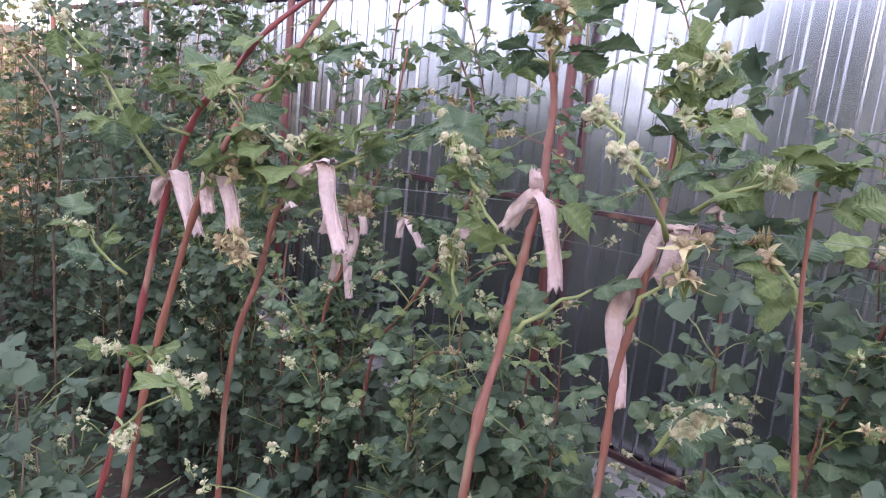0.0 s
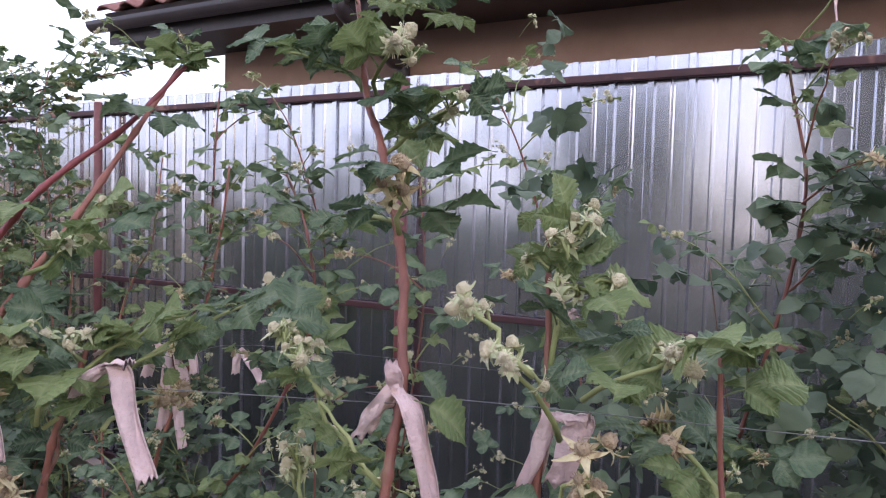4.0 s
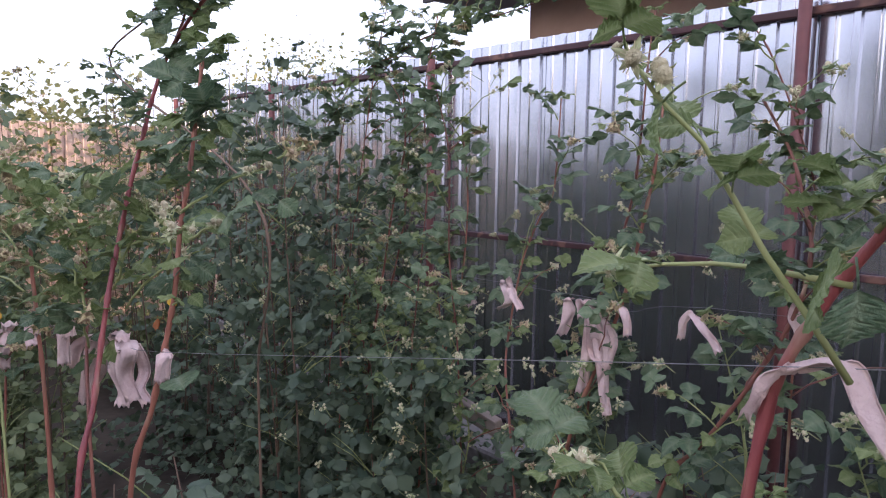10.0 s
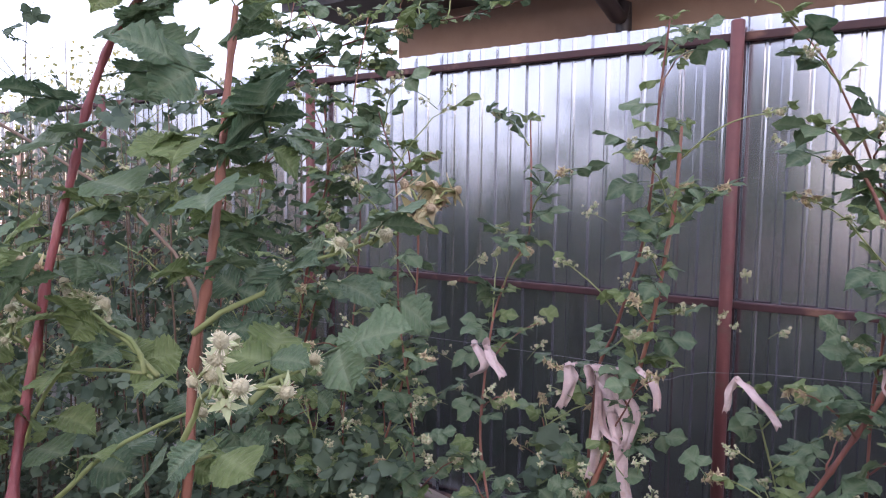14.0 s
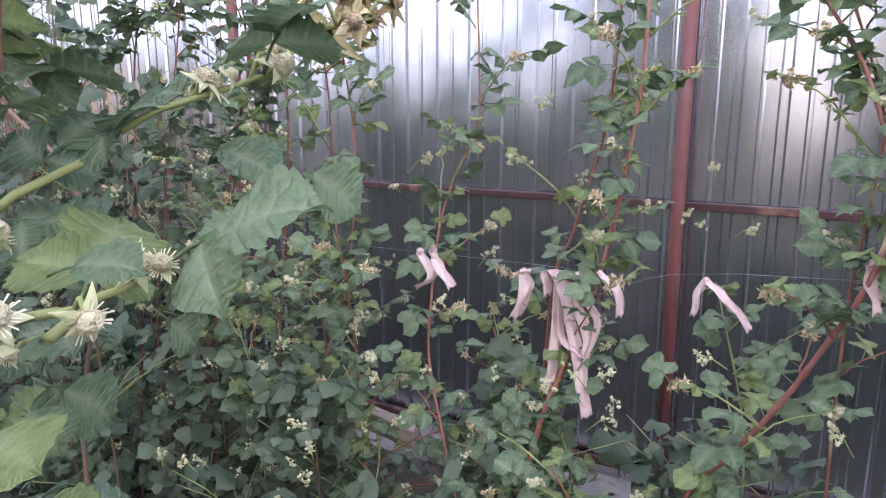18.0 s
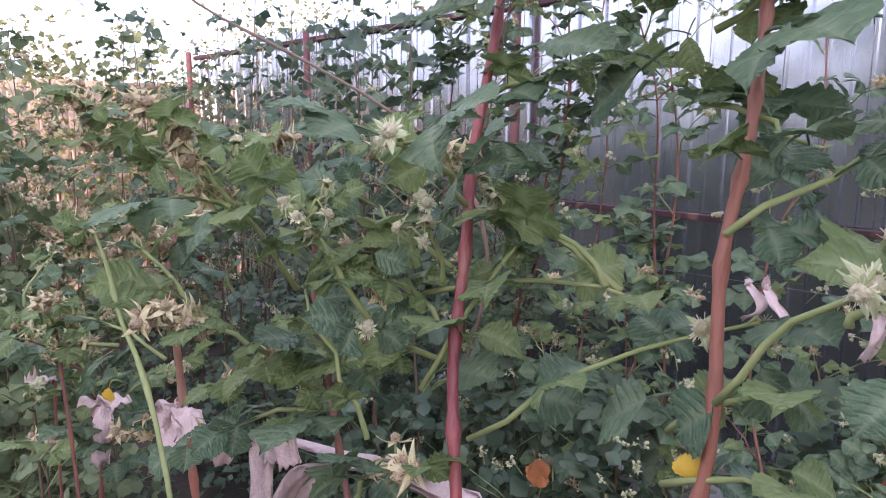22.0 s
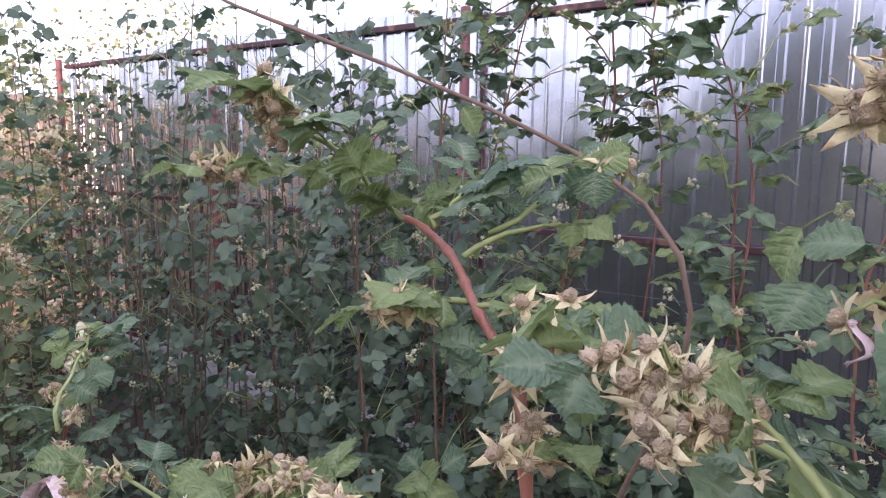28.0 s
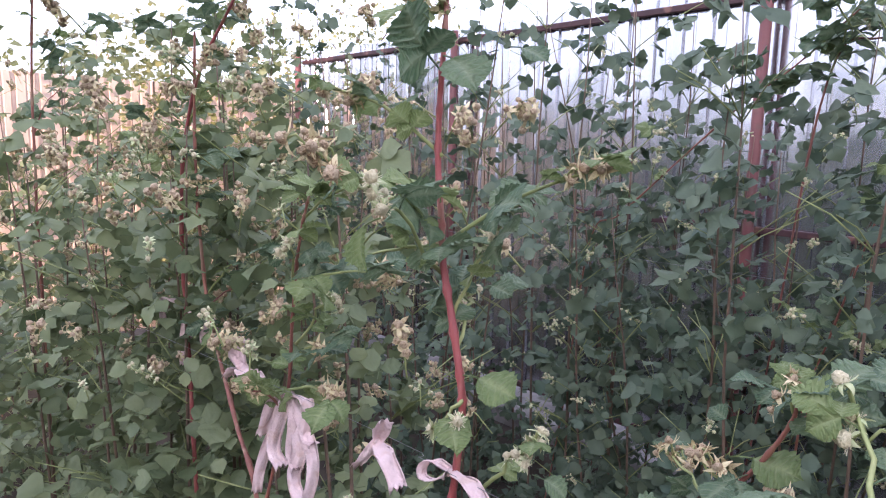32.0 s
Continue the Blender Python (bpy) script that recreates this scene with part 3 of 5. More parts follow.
# ---- joined foliage ----
def leaf_cloud(name, label, spots, mat, rows=5, cols=1, size=(0.035, 0.06), seed=1, up=(0, -0.3, 1.0), loose=0.55, category="foliage", lobes=3):
    """Many small toothed leaves, one mesh: spots is an array of places."""
    r = np.random.default_rng(seed)
    prng = random.Random(seed)
    kinds = [compound(prng, 1.0, rows, cols, lobes, 0.5, 3) for _ in range(8)]
    vs, fs, base = [], [], 0
    order = r.integers(0, 8, len(spots))
    for k, (v, f) in enumerate(kinds):
        sel = np.asarray(spots)[order == k]
        if not len(sel):
            continue
        v = np.array([tuple(q) for q in v])
        # the stalk's end caps are dropped, so that all faces have four corners
        f = np.array([q for q in f if len(q) == 4])
        n = len(sel)
        nz = np.asarray(up) + r.normal(0, loose, (n, 3)) * (1, 1, 0.4)
        nz /= np.linalg.norm(nz, axis=1)[:, None]
        h = r.uniform(0, 2 * np.pi, n)
        y = np.stack([np.cos(h), np.sin(h), r.uniform(-0.4, 0.4, n)], 1)
        y -= nz * (y * nz).sum(1)[:, None]
        y /= np.linalg.norm(y, axis=1)[:, None]
        x = np.cross(y, nz)
        s = r.uniform(*size, n)[:, None, None]
        pts = sel[:, None, :] + s * (v[None, :, 0:1] * x[:, None, :] + (v[None, :, 1:2] - 0.7) * y[:, None, :] + v[None, :, 2:3] * nz[:, None, :])
        vs.append(pts.reshape(-1, 3))
        fs.append((f[None] + (np.arange(n) * len(v))[:, None, None]).reshape(-1, 4) + base)
        base += n * len(v)
    vs, fs = np.concatenate(vs), np.concatenate(fs)
    me = bpy.data.meshes.new(name)
    me.vertices.add(len(vs))
    me.vertices.foreach_set("co", vs.ravel())
    me.loops.add(fs.size)
    me.loops.foreach_set("vertex_index", fs.ravel().astype(np.int32))
    me.polygons.add(len(fs))
    me.polygons.foreach_set("loop_start", np.arange(0, fs.size, 4, dtype=np.int32))
    me.materials.append(mat)
    me.update(calc_edges=True)
    me.polygons.foreach_set("use_smooth", [True] * len(fs))
    return tagged(put(name, me), label, category, kind="stuff")


def thicket(seed, n, x0, x1, y0, y1, z0, z1, stems=14, spread=0.11, bias=1.0):
    """Places of leaves that cling to leaning stems, with gaps between them."""
    r = np.random.default_rng(seed)
    bx, by = r.uniform(x0, x1, stems), r.uniform(y0, y1, stems)
    hh = z0 + (z1 - z0) * r.uniform(0.55, 1.0, stems)
    lx, ly = r.normal(0, 0.12, stems), r.normal(0, 0.06, stems)
    w = hh / hh.sum()
    k = r.choice(stems, n, p=w)
    t = r.random(n) ** bias
    z = z0 + (hh[k] - z0) * t
    rad = spread * r.random(n) ** 0.5 * (1.15 - 0.55 * t)
    a = r.uniform(0, 2 * np.pi, n)
    return np.stack([bx[k] + lx[k] * t + rad * np.cos(a), by[k] + ly[k] * t + rad * np.sin(a), z], 1)


# second row, close to the fence
leaf_cloud("raspberry_thicket", "dense dark green raspberry leaves along the fence", thicket(21, 1500, -0.95, 0.35, -1.2, -0.85, 0.05, 0.85, 18, 0.16), LEAF_MASS, 8, 1, seed=1, size=(0.03, 0.052))
leaf_cloud("raspberry_thicket", "dense dark green raspberry leaves along the fence", thicket(22, 1300, 0.35, 1.3, -1.2, -0.85, 0.05, 0.8, 14, 0.16), LEAF_MASS, 8, 1, seed=2, size=(0.03, 0.052))
leaf_cloud("raspberry_thicket", "tall dense raspberry leaves beside a fence post", thicket(23, 2300, -1.75, -0.85, -1.2, -0.6, 0.05, 1.8, 20, 0.17, 1.5), LEAF_MASS, 8, 1, seed=3, size=(0.025, 0.048), loose=0.75)
leaf_cloud("raspberry_thicket", "tall dark raspberry thicket at the far fence", thicket(24, 1450, -3.2, -1.6, -1.2, -0.3, 0.05, 1.9, 30, 0.17, 2.0), LEAF_MASS, 6, 1, seed=4, size=(0.025, 0.048), loose=0.75)
leaf_cloud("raspberry_thicket", "tall raspberry thicket in the garden corner", thicket(25, 2000, -5.0, -3.0, -2.2, -0.2, 0.05, 2.0, 30, 0.22, 1.3), LEAF_WARM_LIT, 4, 1, seed=5, size=(0.036, 0.06))
leaf_cloud("raspberry_thicket", "tall raspberry leaves against the fence", thicket(26, 1300, 1.25, 2.2, -1.25, -0.8, 0.05, 1.5, 10, 0.15), LEAF_MASS, 8, 1, seed=6, size=(0.03, 0.052))
leaf_cloud("raspberry_thicket", "tall dark raspberry leaves leaning at the fence", thicket(27, 700, 1.2, 1.65, -1.25, -1.0, 0.5, 1.75, 8, 0.17), LEAF_MASS, 9, 1, seed=12, size=(0.024, 0.044), loose=0.75)
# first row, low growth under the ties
leaf_cloud("raspberry_thicket", "leaves before the far fence, sunlight in their yellow-green colour", thicket(35, 900, -4.95, -4.5, -1.3, 0.0, 0.4, 2.15, 16, 0.26), LEAF_SUN_TINT, 5, 1, seed=13, size=(0.024, 0.042))
leaf_cloud("raspberry_thicket", "leaves that climb the end of the metal fence", thicket(36, 420, -4.8, -3.5, -0.4, -0.1, 0.3, 2.0, 12, 0.16), LEAF_MASS, 5, 1, seed=14, size=(0.026, 0.044))
leaf_cloud("raspberry_thicket", "low leafy growth under the tied canes", thicket(31, 900, 0.5, 1.5, -2.0, -1.7, 0.05, 0.98, 14, 0.12), LEAF_MASS, 10, 1, seed=7, size=(0.026, 0.044))
leaf_cloud("raspberry_thicket", "low leafy growth under the tied canes", thicket(32, 700, -0.5, 0.5, -2.05, -1.8, 0.05, 1.0, 14, 0.12), LEAF_MASS, 10, 1, seed=8, size=(0.026, 0.044))
leaf_cloud("raspberry_thicket", "leafy growth round the tied canes", thicket(33, 1500, -2.1, -1.15, -2.1, -1.75, 0.05, 1.45, 18, 0.13), LEAF_WARM_LIT, 10, 1, seed=9, size=(0.026, 0.044))
leaf_cloud("raspberry_thicket", "leafy growth at the row's far end", thicket(34, 1400, -3.6, -1.9, -2.3, -1.7, 0.05, 1.6, 20, 0.17, 1.3), LEAF_WARM_LIT, 6, 1, seed=10, size=(0.032, 0.05))
r = np.random.default_rng(5)
spots = np.stack([r.uniform(-2.5, 1.6, 3500), r.uniform(-1.75, -0.1, 3500), r.uniform(0.01, 0.16, 3500)], 1)
leaf_cloud("weeds", "low green weeds and grass between the rows", spots, LEAF_MASS, 4, 1, lobes=1, seed=11, size=(0.02, 0.045))

def thicket_stems(seed, x0, x1, y0, y1, z0, z1, stems=14, reach=0.13):
    """The leaning stems of a thicket and their thin green side shoots, one mesh."""
    r = np.random.default_rng(seed)
    bx, by = r.uniform(x0, x1, stems), r.uniform(y0, y1, stems)
    hh = z0 + (z1 - z0) * r.uniform(0.55, 1.0, stems)
    lx, ly = r.normal(0, 0.12, stems), r.normal(0, 0.06, stems)
    verts, faces, index = [], [], []
    for k in range(stems):
        line = [Vector((bx[k] + lx[k] * t + 0.01 * math.sin(9 * t + k), by[k] + ly[k] * t, z0 + (hh[k] - z0) * t)) for t in (-0.05, 0.12, 0.25, 0.4, 0.55, 0.7, 0.85, 0.99)]
        todo = [(line, [0.0038, 0.0036, 0.0034, 0.0032, 0.0028, 0.0024, 0.0018, 0.001], 0)]
        for i in range(10):
            a, q = r.uniform(0, 6.28), line[int(r.integers(2, 7))]
            d = Vector((math.cos(a), math.sin(a), 0.7)) * reach * r.uniform(0.6, 1.5)
            todo.append(([q, q + d * 0.5 + Vector((0, 0, 0.012)), q + d], [0.0016, 0.0014, 0.001], 1))
        for pts, radii, mat in todo:
            o = len(verts)
            v, f = tube(pts, radii, 5 if mat == 0 else 3)
            verts += v
            faces += [tuple(n + o for n in q) for q in f]
            index += [mat] * len(f)
    return tagged(put("thicket_stems", mesh_of("thicket_stems", verts, faces, [STEM, SHOOT], True, index)), "thin brown stems and green side shoots of the thicket", "stems", kind="stuff")


for spec in ((21, -0.95, 0.35, -1.2, -0.85, 0.05, 0.85, 18), (22, 0.35, 1.3, -1.2, -0.85, 0.05, 0.8, 14), (23, -1.75, -0.85, -1.2, -0.6, 0.05, 1.8, 20), (24, -3.2, -1.6, -1.2, -0.3, 0.05, 1.95, 30), (25, -5.0, -3.0, -2.2, -0.2, 0.05, 2.0, 30),
             (26, 1.25, 2.2, -1.25, -0.8, 0.05, 1.5, 10), (31, 0.5, 1.5, -2.0, -1.7, 0.05, 0.98, 14), (32, -0.5, 0.5, -2.05, -1.8, 0.05, 1.0, 14), (33, -2.1, -1.15, -2.1, -1.75, 0.05, 1.45, 18), (34, -3.6, -1.9, -2.3, -1.7, 0.05, 1.6, 20)):
    thicket_stems(*spec)


def head_cloud(name, label, spots, mats, seed, r0=0.0052, per=9):
    """Clusters of small fruit heads on short green stalks, scattered among the leaves."""
    rng = random.Random(seed)
    verts, faces, index = [], [], []
    kinds = [fruit_head(rng, 1.0, k, False) for k in ("bud", "bell", "star", "bud", "bell", "star")]
    for p in spots:
        lean = Vector((rng.uniform(-1, 1), rng.uniform(-1.2, 0.3), rng.uniform(0.3, 1)))
        for _ in range(rng.randint(per - 4, per + 3)):
            v, f, idx = rng.choice(kinds)
            d = (lean * 0.6 + Vector((rng.gauss(0, 0.7), rng.gauss(0, 0.7), rng.gauss(0, 0.7)))).normalized()
            m = Matrix.Translation(Vector(p) - lean * 0.022 * rng.random() + d * rng.uniform(0.004, 0.013)) @ d.to_track_quat("Z", "Y").to_matrix().to_4x4() @ Matrix.Scale(r0 * rng.uniform(0.6, 1.15), 4)
            o = len(verts)
            verts += [m @ Vector(q) for q in v]
            faces += [tuple(k + o for k in q) for q in f]
            index += idx
        o = len(verts)
        v, f = tube([Vector(p) - lean * 0.045, Vector(p) - lean * 0.02 + Vector((0, 0, 0.004)), Vector(p)], [0.001, 0.0009, 0.0007], 3)
        verts += v
        faces += [tuple(k + o for k in q) for q in f]
        index += [3] * len(f)
    return tagged(put(name, mesh_of(name, verts, faces, list(mats) + [SHOOT], True, index)), label, "fruit heads", kind="stuff")


FRESH, DRY = [SEPAL, HEART, STAMEN], [SEPAL_DRY, HEART_DRY, STAMEN_DRY]
head_cloud("fruit_head_scatter", "pale fruit heads on the row along the fence", thicket(51, 130, -0.95, 1.3, -1.3, -1.0, 0.55, 1.1, 30, 0.16), FRESH, 1)
head_cloud("fruit_head_scatter", "pale fruit heads in the tall thicket", thicket(52, 120, -2.4, -0.85, -1.35, -0.9, 0.5, 1.8, 24, 0.2), FRESH, 2)
head_cloud("fruit_head_scatter", "dried fruit heads in the first row's end", thicket(53, 190, -2.4, -1.15, -2.15, -1.85, 0.9, 1.55, 24, 0.15), DRY, 3, 0.0082)
head_cloud("fruit_head_scatter", "pale fruit heads in the first row's end", thicket(54, 70, -2.4, -1.15, -2.15, -1.85, 0.8, 1.45, 20, 0.15), FRESH, 4)
head_cloud("fruit_head_scatter", "pale fruit heads under the tied canes", thicket(55, 26, 0.45, 1.45, -1.98, -1.8, 0.8, 1.08, 16, 0.1), FRESH, 5)
head_cloud("fruit_head_scatter", "pale fruit heads in the tall growth by the fence", thicket(56, 40, 1.2, 2.0, -1.3, -0.95, 0.7, 1.6, 12, 0.15), FRESH, 6)

head_cloud("fruit_head_scatter", "tan fruit heads in the garden corner", thicket(57, 150, -4.8, -2.4, -2.2, -0.5, 0.9, 1.9, 30, 0.25), DRY, 7, 0.0085, 8)
head_cloud("fruit_head_scatter", "pale fruit heads on canes above the fence rail", thicket(58, 60, -1.2, 1.0, -1.1, -0.85, 1.0, 1.75, 26, 0.13), FRESH, 8)

# ---- first row: tied canes ----
NEAR = dict(pool=LEAVES_NEAR, thin=0.68, group="canes of the first row")
raspberry(1, [(1.146, -1.900, 1.164), (1.144, -1.893, 1.188), (1.143, -1.885, 1.211), (1.142, -1.877, 1.236), (1.142, -1.869, 1.256), (1.132, -1.854, 1.290), (1.124, -1.841, 1.319), (1.108, -1.826, 1.352), (1.095, -1.816, 1.374), (1.079, -1.802, 1.405), (1.064, -1.793, 1.426), (1.051, -1.781, 1.453), (1.041, -1.770, 1.476), (1.020, -1.749, 1.522), (1.005, -1.734, 1.556)], 0.0040, 1, 5, (0.05, 0.10), from_z=1.3, label="reddish raspberry cane with a forked leafy top",
          heads=6, extra=[((1.045, -1.760, 1.441), (1.125, -1.859, 1.452), 3, 7, False), ((1.043, -1.760, 1.445), (0.996, -1.800, 1.468), 5, 0, False), ((1.066, -1.780, 1.395), (1.132, -1.790, 1.426), 6, 3, False), ((1.101, -1.810, 1.349), (1.033, -1.800, 1.350), 4, 0, False), ((1.011, -1.720, 1.508), (1.144, -1.800, 1.503), 5, 7, False), ((1.008, -1.720, 1.525), (1.097, -1.740, 1.495), 5, 0, False), ((1.005, -1.720, 1.534), (0.863, -1.750, 1.549), 5, 5, True), ((1.108, -1.870, 1.214), (1.071, -1.860, 1.265), 2, 10, False), ((1.137, -1.885, 1.212), (1.104, -1.890, 1.254), 2, 0, False), ((1.152, -1.895, 1.171), (1.185, -1.860, 1.203), 2, 0, False), ((1.073, -1.860, 1.153), (1.059, -1.860, 1.213), 2, 11, False), ((1.104, -1.890, 1.256), (1.072, -1.890, 1.285), 2, 10, False)],
          solo=[((1.146, -1.870, 1.256), (0.99, 0.00, -0.11), 0.80), ((1.030, -1.720, 1.416), (0.93, -0.34, -0.15), 0.95), ((1.128, -1.880, 1.207), (-0.90, 0.09, -0.43), 0.95), ((1.111, -1.880, 1.252), (-0.01, 0.85, 0.53), 0.36), ((1.118, -1.830, 1.316), (0.98, 0.00, 0.18), 0.53), ((1.139, -1.860, 1.272), (0.84, 0.29, -0.46), 0.53), ((1.070, -1.780, 1.395), (-0.97, 0.00, 0.26), 0.81)], **NEAR)
raspberry(2, [(1.210, -1.860, 1.098), (1.206, -1.852, 1.150), (1.209, -1.845, 1.191), (1.211, -1.835, 1.246), (1.210, -1.830, 1.271), (1.208, -1.825, 1.302), (1.205, -1.820, 1.325)], 0.0036, 0, 1, (0.05, 0.09), from_z=1.1, label="short raspberry cane wrapped in pink cloth",
          heads=8, extra=[((1.211, -1.830, 1.268), (1.216, -1.830, 1.345), 3, 7, False), ((1.216, -1.830, 1.343), (1.227, -1.830, 1.351), 1, 6, False), ((1.231, -1.840, 1.262), (1.288, -1.850, 1.291), 3, 10, False), ((1.218, -1.830, 1.320), (1.235, -1.830, 1.316), 2, 4, False), ((1.225, -1.860, 1.245), (1.220, -1.915, 1.297), 1, 9, False), ((1.227, -1.900, 1.285), (1.196, -1.910, 1.320), 0, 6, False), ((1.209, -1.860, 1.187), (1.248, -1.870, 1.239), 0, 7, True), ((1.239, -1.860, 1.110), (1.270, -1.870, 1.150), 2, 12, False)],
          solo=[((1.217, -1.830, 1.323), (0.98, -0.21, -0.02), 0.74), ((1.209, -1.820, 1.354), (-0.96, 0.00, 0.26), 0.45), ((1.241, -1.840, 1.275), (0.96, -0.27, -0.01), 0.56), ((1.242, -1.830, 1.295), (0.92, 0.00, 0.40), 0.43), ((1.200, -1.820, 1.362), (-0.55, -0.41, -0.73), 0.38)], **NEAR)
raspberry(3, [(0.714, -1.975, 0.886), (0.732, -1.965, 0.968), (0.730, -1.950, 1.049), (0.736, -1.925, 1.188), (0.756, -1.918, 1.247), (0.780, -1.913, 1.288), (0.804, -1.895, 1.325), (0.818, -1.875, 1.359), (0.831, -1.850, 1.387), (0.843, -1.810, 1.422), (0.861, -1.770, 1.474)], 0.0045, 1, 3, (0.05, 0.10), from_z=1.0, label="long leaning dark red raspberry cane",
          heads=7, extra=[((0.778, -1.950, 1.222), (0.708, -2.020, 1.365), 4, 4, False), ((0.770, -1.920, 1.261), (0.642, -1.950, 1.255), 3, 4, False), ((0.780, -1.913, 1.288), (0.778, -1.950, 1.308), 4, 0, False), ((0.795, -1.900, 1.315), (0.854, -1.930, 1.316), 2, 8, True), ((0.707, -1.950, 1.111), (0.652, -1.980, 1.157), 3, 6, False), ((0.721, -1.950, 1.022), (0.890, -2.000, 1.078), 1, 8, False), ((0.729, -1.970, 0.936), (0.935, -2.000, 1.079), 2, 9, False), ((0.732, -1.965, 0.968), (0.809, -2.000, 0.979), 1, 8, False)],
          solo=[((0.795, -2.000, 1.284), (0.12, 0.00, -0.99), 0.65), ((0.735, -2.020, 1.350), (-0.76, 0.00, -0.65), 0.73), ((0.789, -1.950, 1.297), (-0.86, 0.00, -0.51), 0.40), ((0.832, -1.930, 1.247), (0.98, -0.17, -0.12), 0.89)], bark=CANE_RED, **NEAR)
raspberry(4, [(0.791, -1.985, 0.920), (0.791, -1.975, 0.982), (0.798, -1.965, 1.050), (0.831, -1.945, 1.197), (0.852, -1.935, 1.247), (0.858, -1.928, 1.270), (0.858, -1.900, 1.306), (0.855, -1.870, 1.339), (0.851, -1.840, 1.375), (0.851, -1.800, 1.430), (0.852, -1.770, 1.472)], 0.0043, 1, 3, (0.05, 0.10), from_z=1.0, label="leaning red raspberry cane with bare lower length",
          extra=[((0.858, -1.900, 1.306), (0.895, -1.880, 1.335), 4, 4, False), ((0.859, -1.930, 1.269), (0.900, -1.930, 1.267), 3, 7, False), ((0.855, -1.870, 1.339), (0.880, -1.840, 1.354), 3, 5, False)], **NEAR)
raspberry(5, [(0.891, -1.915, 1.151), (0.897, -1.908, 1.201), (0.908, -1.904, 1.229), (0.915, -1.900, 1.252), (0.915, -1.895, 1.265)], 0.0036, 1, 3, (0.05, 0.10), from_z=1.1, label="thin raspberry cane with broad leaves",
          heads=7, extra=[((0.930, -1.900, 1.237), (0.984, -1.785, 1.293), 5, 9, False), ((0.931, -1.900, 1.210), (0.903, -1.815, 1.210), 0, 14, True), ((0.901, -1.920, 1.213), (0.895, -1.950, 1.301), 3, 0, False), ((0.918, -1.900, 1.247), (0.965, -1.860, 1.284), 4, 0, False), ((0.896, -1.910, 1.208), (0.968, -1.870, 1.264), 3, 0, False), ((0.908, -1.930, 1.154), (0.907, -1.955, 1.185), 0, 16, True), ((0.916, -1.900, 1.252), (0.895, -1.910, 1.271), 2, 8, False)],
          solo=[((0.954, -1.870, 1.253), (0.40, 0.41, -0.82), 0.38), ((0.960, -1.870, 1.267), (0.90, 0.27, 0.34), 0.56), ((0.910, -1.890, 1.284), (0.71, 0.29, -0.64), 0.54), ((0.873, -1.920, 1.262), (0.57, -0.21, -0.80), 0.75), ((0.904, -1.910, 1.203), (0.92, 0.38, -0.13), 0.41)], **NEAR)
